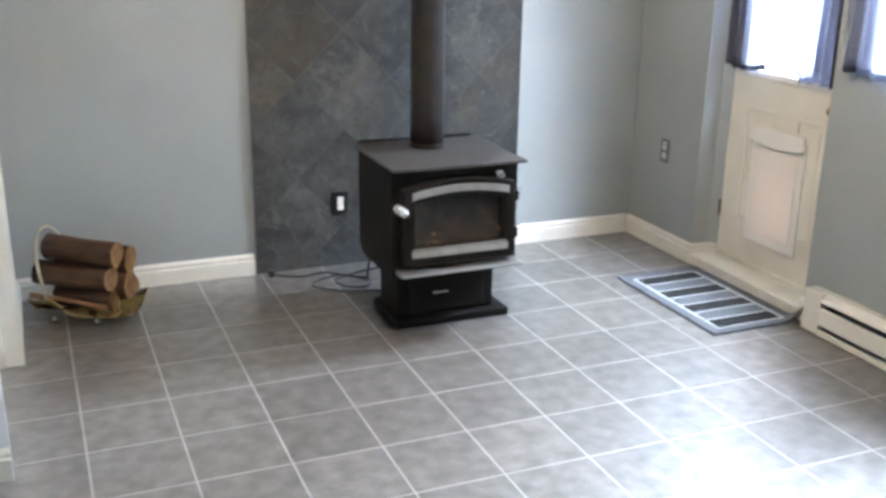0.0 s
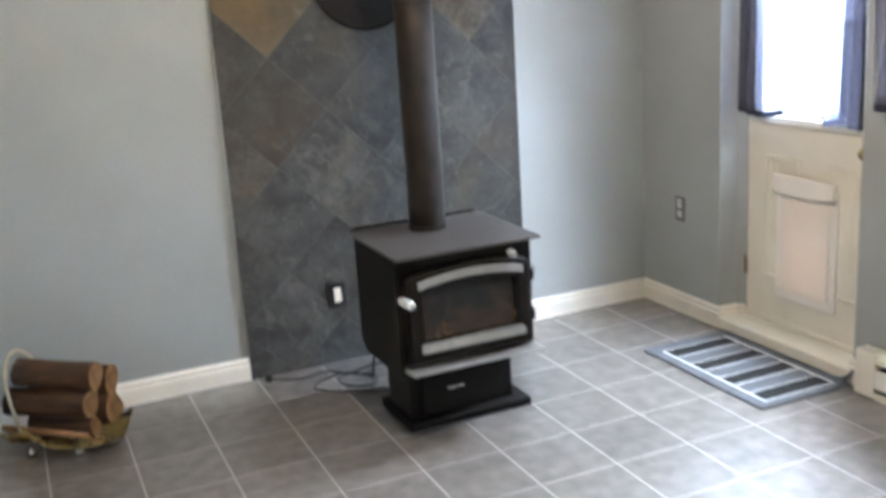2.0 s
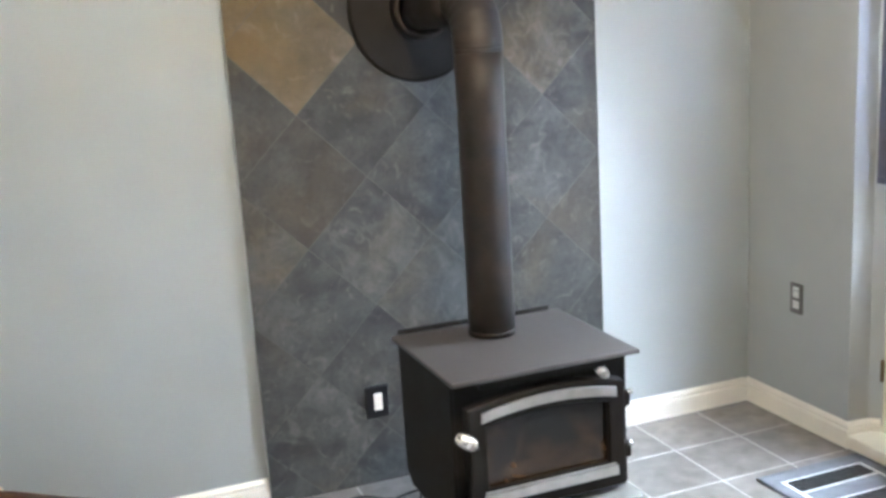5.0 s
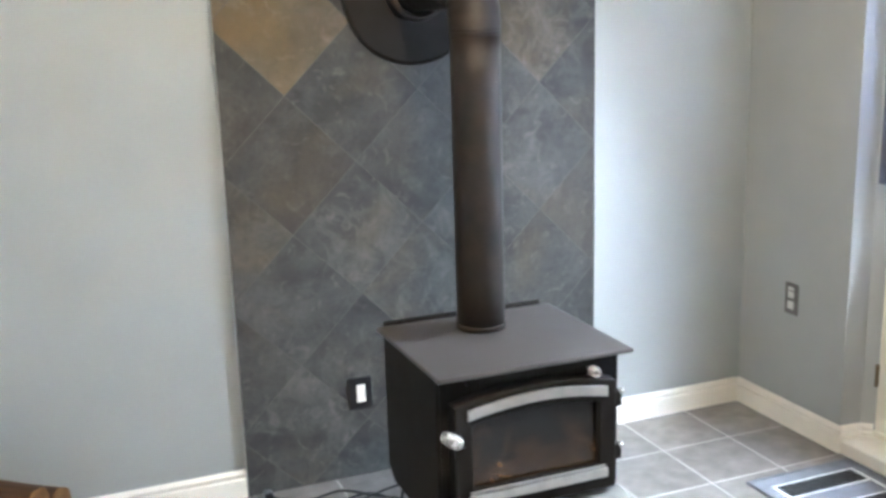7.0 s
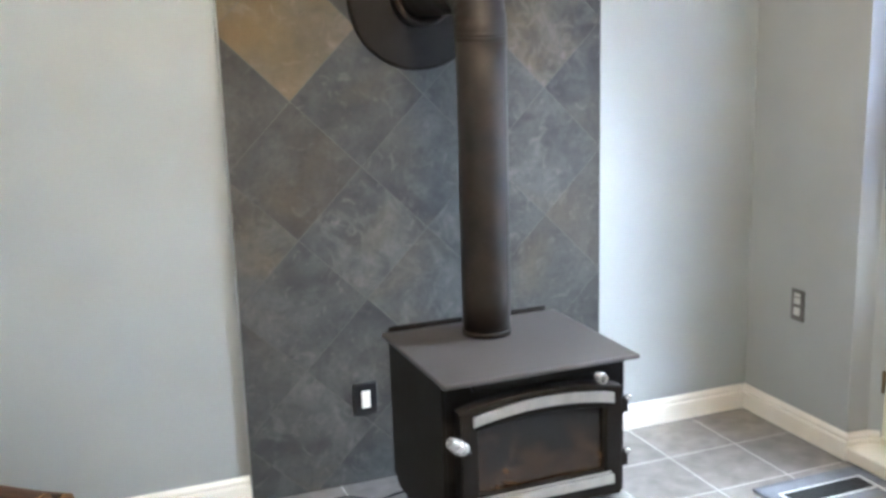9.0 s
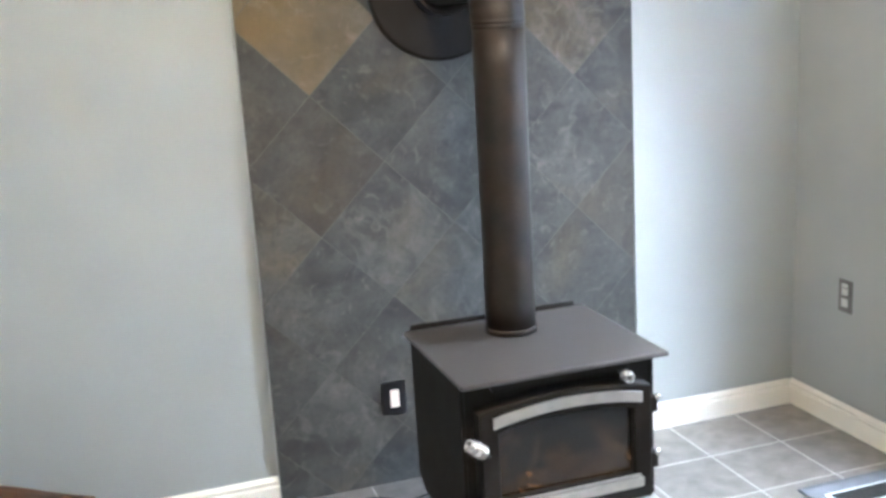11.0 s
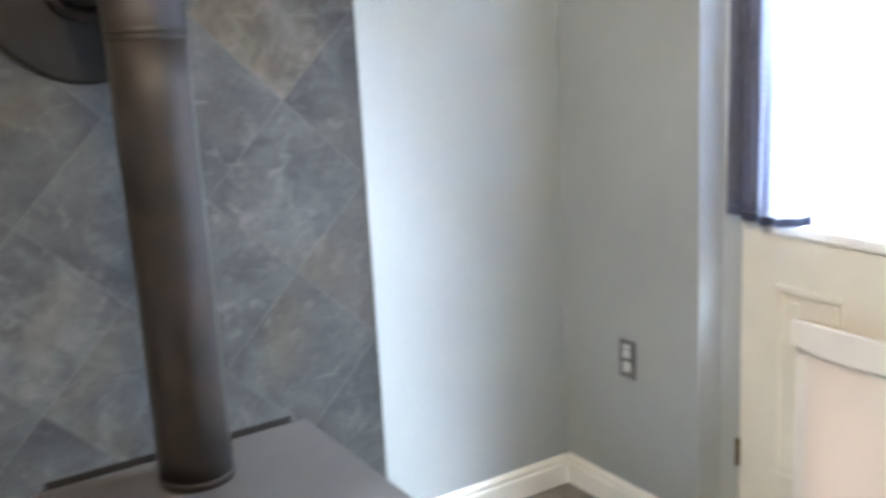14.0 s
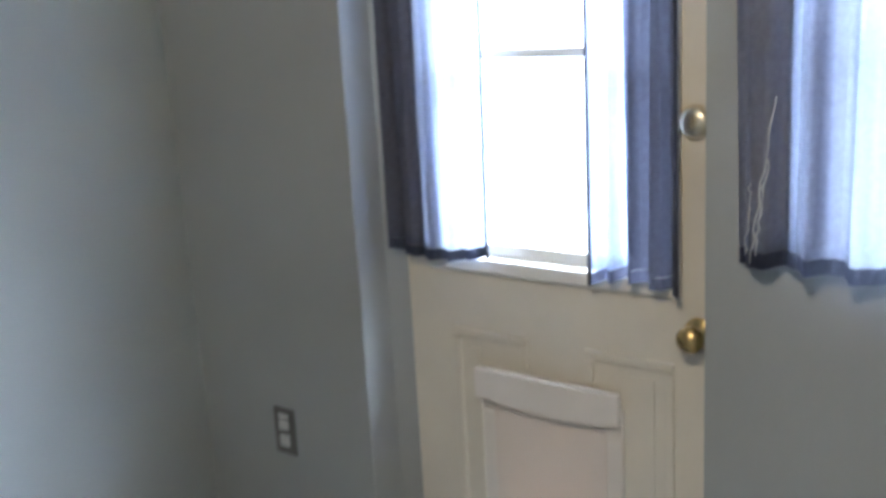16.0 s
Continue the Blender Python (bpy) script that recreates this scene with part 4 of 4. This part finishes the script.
def log(name, u0, u1, v, z, r, tilt=0.0, yaw=0.0, label="", seed=0, split=False):
    """A rough log lying along the holder: bark round it, sawn ends."""
    rnd = random.Random(seed)
    ph = [rnd.uniform(0, 6.28) for _ in range(4)]
    root = thing(name, at_log((u0 + u1) / 2, v, z - r), label, "firewood", "logs in the holder")
    bm = bmesh.new()
    sides, n = 28, 9
    rings = []
    for k in range(n):
        f = k / (n - 1)
        ringv = []
        for i in range(sides):
            a = 2 * math.pi * i / sides
            rr = r * (1 + 0.07 * math.sin(2 * a + ph[0]) + 0.045 * math.sin(3 * a + ph[1] + 2 * f) + 0.025 * math.sin(7 * a + ph[2] + 3 * f) + 0.035 * math.sin(6 * f + ph[3]))
            if split:
                rr *= min(1.0, 0.62 / max(0.35, abs(math.cos(a - 0.6)))) if math.cos(a - 0.6) > 0 else 1.0
            ringv.append(bm.verts.new(at_log(u0 + (u1 - u0) * f, v + yaw * (f - 0.5) + rr * math.cos(a), z + tilt * (f - 0.5) + rr * math.sin(a))))
        rings.append(ringv)
    for a_, b_ in zip(rings, rings[1:]):
        for i in range(sides):
            bm.faces.new((a_[i], a_[(i + 1) % sides], b_[(i + 1) % sides], b_[i])).smooth = True
    bm.faces.new(rings[0])
    bmesh.ops.recalc_face_normals(bm, faces=bm.faces)
    cap = bmesh.new()
    vs = [cap.verts.new(x.co) for x in rings[-1]]
    back = [cap.verts.new(x.co - AX * 0.006) for x in rings[-1]]
    cap.faces.new(vs)
    cap.faces.new(back[::-1])
    for i in range(sides):
        cap.faces.new((vs[i], back[i], back[(i + 1) % sides], vs[(i + 1) % sides]))
    bmesh.ops.recalc_face_normals(cap, faces=cap.faces)
    for x in rings[-1]:
        x.co -= AX * 0.0065
    part("bark", bm, BARK, root)
    part("sawn_end", cap, CUT_WOOD, root, "pale sawn end")
    return root


log("log", -0.130, 0.180, -0.058, 0.322, 0.052, -0.022, 0.0, "round brown log on top of the stack", 1)
log("log", -0.130, 0.192, 0.040, 0.268, 0.056, -0.016, 0.0, "round brown log behind the top one", 2)
log("log", -0.175, 0.150, -0.070, 0.212, 0.057, -0.014, 0.0, "dark barked log in the stack", 3)
log("log", -0.130, 0.190, 0.040, 0.148, 0.068, 0.0, 0.0, "thick split log with a pale end", 4, split=True)
log("log", -0.110, 0.150, -0.052, 0.108, 0.046, -0.01, 0.0, "small split log low in the stack", 5, split=True)
rnd = random.Random(12)
for k in range(8):
    v = -0.112 + 0.014 * k
    root = thing("kindling_stick", at_log(-0.06, v, 0.10), "thin split kindling stick in the log holder", "firewood", "kindling in the holder")
    z = 0.112 - 0.007 * k
    part("stick", tube([at_log(-0.215 + rnd.uniform(0, 0.03), v + rnd.uniform(-0.01, 0.01), z + 0.016), at_log(0.0, v, z - 0.004), at_log(0.13, v, z - 0.022)], 0.011, 5), KINDLING, root)

# ---- cables on the floor behind the stove ----
for pts, r in (([(1.09, 3.775, 0.012), (1.13, 3.74, 0.008), (1.22, 3.70, 0.006), (1.34, 3.72, 0.006), (1.45, 3.62, 0.006), (1.52, 3.56, 0.006), (1.47, 3.46, 0.006), (1.38, 3.50, 0.006), (1.36, 3.60, 0.006), (1.50, 3.66, 0.010), (1.60, 3.60, 0.05), (1.62, 3.45, 0.16), (1.60, 3.30, 0.27)], 0.0045),
               ([(1.46, 3.29, 0.34), (1.45, 3.34, 0.20), (1.46, 3.42, 0.06), (1.50, 3.55, 0.006), (1.42, 3.66, 0.006), (1.28, 3.62, 0.006), (1.24, 3.54, 0.006), (1.35, 3.44, 0.006), (1.48, 3.40, 0.006), (1.60, 3.36, 0.006), (1.72, 3.42, 0.006)], 0.0045)):
    fine_pts = []
    P = [Vector(p) for p in pts]
    for i in range(len(P) - 1):
        p0, p1, p2, p3 = P[max(i - 1, 0)], P[i], P[i + 1], P[min(i + 2, len(P) - 1)]
        for s in range(8):
            q = s / 8
            fine_pts.append(0.5 * (2 * p1 + (p2 - p0) * q + (2 * p0 - 5 * p1 + 4 * p2 - p3) * q * q + (3 * p1 - p0 - 3 * p2 + p3) * q ** 3))
    solid("power_cable", tube(fine_pts, r, 8), BLACK_PLASTIC, "thin black power cable lying behind the stove", "cable")
solid("cable_plug", block(1.070, 1.100, 3.745, 3.790, 0.001, 0.035, bevel=0.006), BLACK_PLASTIC, "small black plug at the foot of the slate", "plug")

# ---- slate tiles, diagonal ----
HALF = 0.2375
CXS, CZS = 1.245, 0.460
TILE_LOOK = {(0, 5): SLATE_OCHRE, (-1, 6): SLATE_OCHRE, (0, 3): SLATE_DARK, (-1, 4): SLATE_DARK, (1, 2): SLATE_VEINED, (-1, 2): SLATE_VEINED,
             (2, 1): SLATE_PALE, (4, 5): SLATE_PALE, (0, -1): SLATE_PALE, (5, 2): SLATE_DARK}


def clip(poly, axis, limit, keep_less):
    res = []
    for i in range(len(poly)):
        a, b = poly[i], poly[(i + 1) % len(poly)]
        ia, ib = (a[axis] <= limit) == keep_less or a[axis] == limit, (b[axis] <= limit) == keep_less or b[axis] == limit
        if ia:
            res.append(a)
        if ia != ib:
            f = (limit - a[axis]) / (b[axis] - a[axis])
            res.append((a[0] + (b[0] - a[0]) * f, a[1] + (b[1] - a[1]) * f))
    return res


for i in range(-2, 7):
    for j in range(-3, 10):
        if (i + j) % 2 == 0:
            continue
        cx, cz, h = CXS + HALF * i, CZS + HALF * j, HALF - 0.0015
        poly = [(cx - h, cz), (cx, cz - h), (cx + h, cz), (cx, cz + h)]
        for axis, limit, less in ((0, SLATE_X0 + 0.001, False), (0, SLATE_X1 - 0.001, True), (1, 0.004, False), (1, CEIL - 0.004, True)):
            poly = clip(poly, axis, limit, less) if poly else poly
        if len(poly) < 3:
            continue
        area = abs(sum(poly[k][0] * poly[(k + 1) % len(poly)][1] - poly[(k + 1) % len(poly)][0] * poly[k][1] for k in range(len(poly)))) / 2
        if area < 0.0008:
            continue
        bm = prism(poly, "y", SLATE_Y, SLATE_Y + 0.005)
        bmesh.ops.bevel(bm, geom=[e for e in bm.edges if all(abs(v.co.y - SLATE_Y) < 1e-5 for v in e.verts)], offset=0.0008, segments=1, affect="EDGES")
        part("slate_tile", bm, TILE_LOOK.get((i, j), SLATE), slate)

# ---- floor: grout bed, then tiles ----
floor = solid("floor", block(FAR_WEST, EAST + 0.20, SOUTH, NORTH, -0.05, -0.0007), GROUT, "grey square floor tiles with pale grout", "floor", "structure")


def tile_mesh(w, d):
    bm = block(-w / 2, w / 2, -d / 2, d / 2, -0.004, 0.0)
    bmesh.ops.bevel(bm, geom=[e for e in bm.edges if all(v.co.z > -0.001 for v in e.verts)], offset=0.0006, segments=1, affect="EDGES")
    me = bpy.data.meshes.new("floor_tile")
    bm.to_mesh(me)
    bm.free()
    me.materials.append(FLOOR_TILE)
    return me


whole = {}
rest = bmesh.new()
JOINT = 0.0035
for i in range(-9, 11):
    for j in range(-3, 22):
        x0, x1 = max(GX + TILE * i, FAR_WEST), min(GX + TILE * (i + 1), EAST - 0.002)
        y1, y0 = min(GY - TILE * (j - 1), NORTH - 0.002), max(GY - TILE * j, SOUTH)
        if x1 - x0 < 0.02 or y1 - y0 < 0.02:
            continue
        if y0 > 0.7 and x0 > -0.5:
            key = (round(x1 - x0, 4), round(y1 - y0, 4))
            if key not in whole:
                whole[key] = tile_mesh(x1 - x0 - JOINT * 2, y1 - y0 - JOINT * 2)
            ob = new("floor_tile", whole[key])
            ob.parent = floor
            ob.location = Vector(((x0 + x1) / 2, (y0 + y1) / 2, 0)) - PLACE[floor]
        else:
            box(rest, x0 + JOINT, x1 - JOINT, y0 + JOINT, y1 - JOINT, -0.004, 0)
tagged(part("floor_tile_field", rest, FLOOR_TILE, floor), kind="stuff")
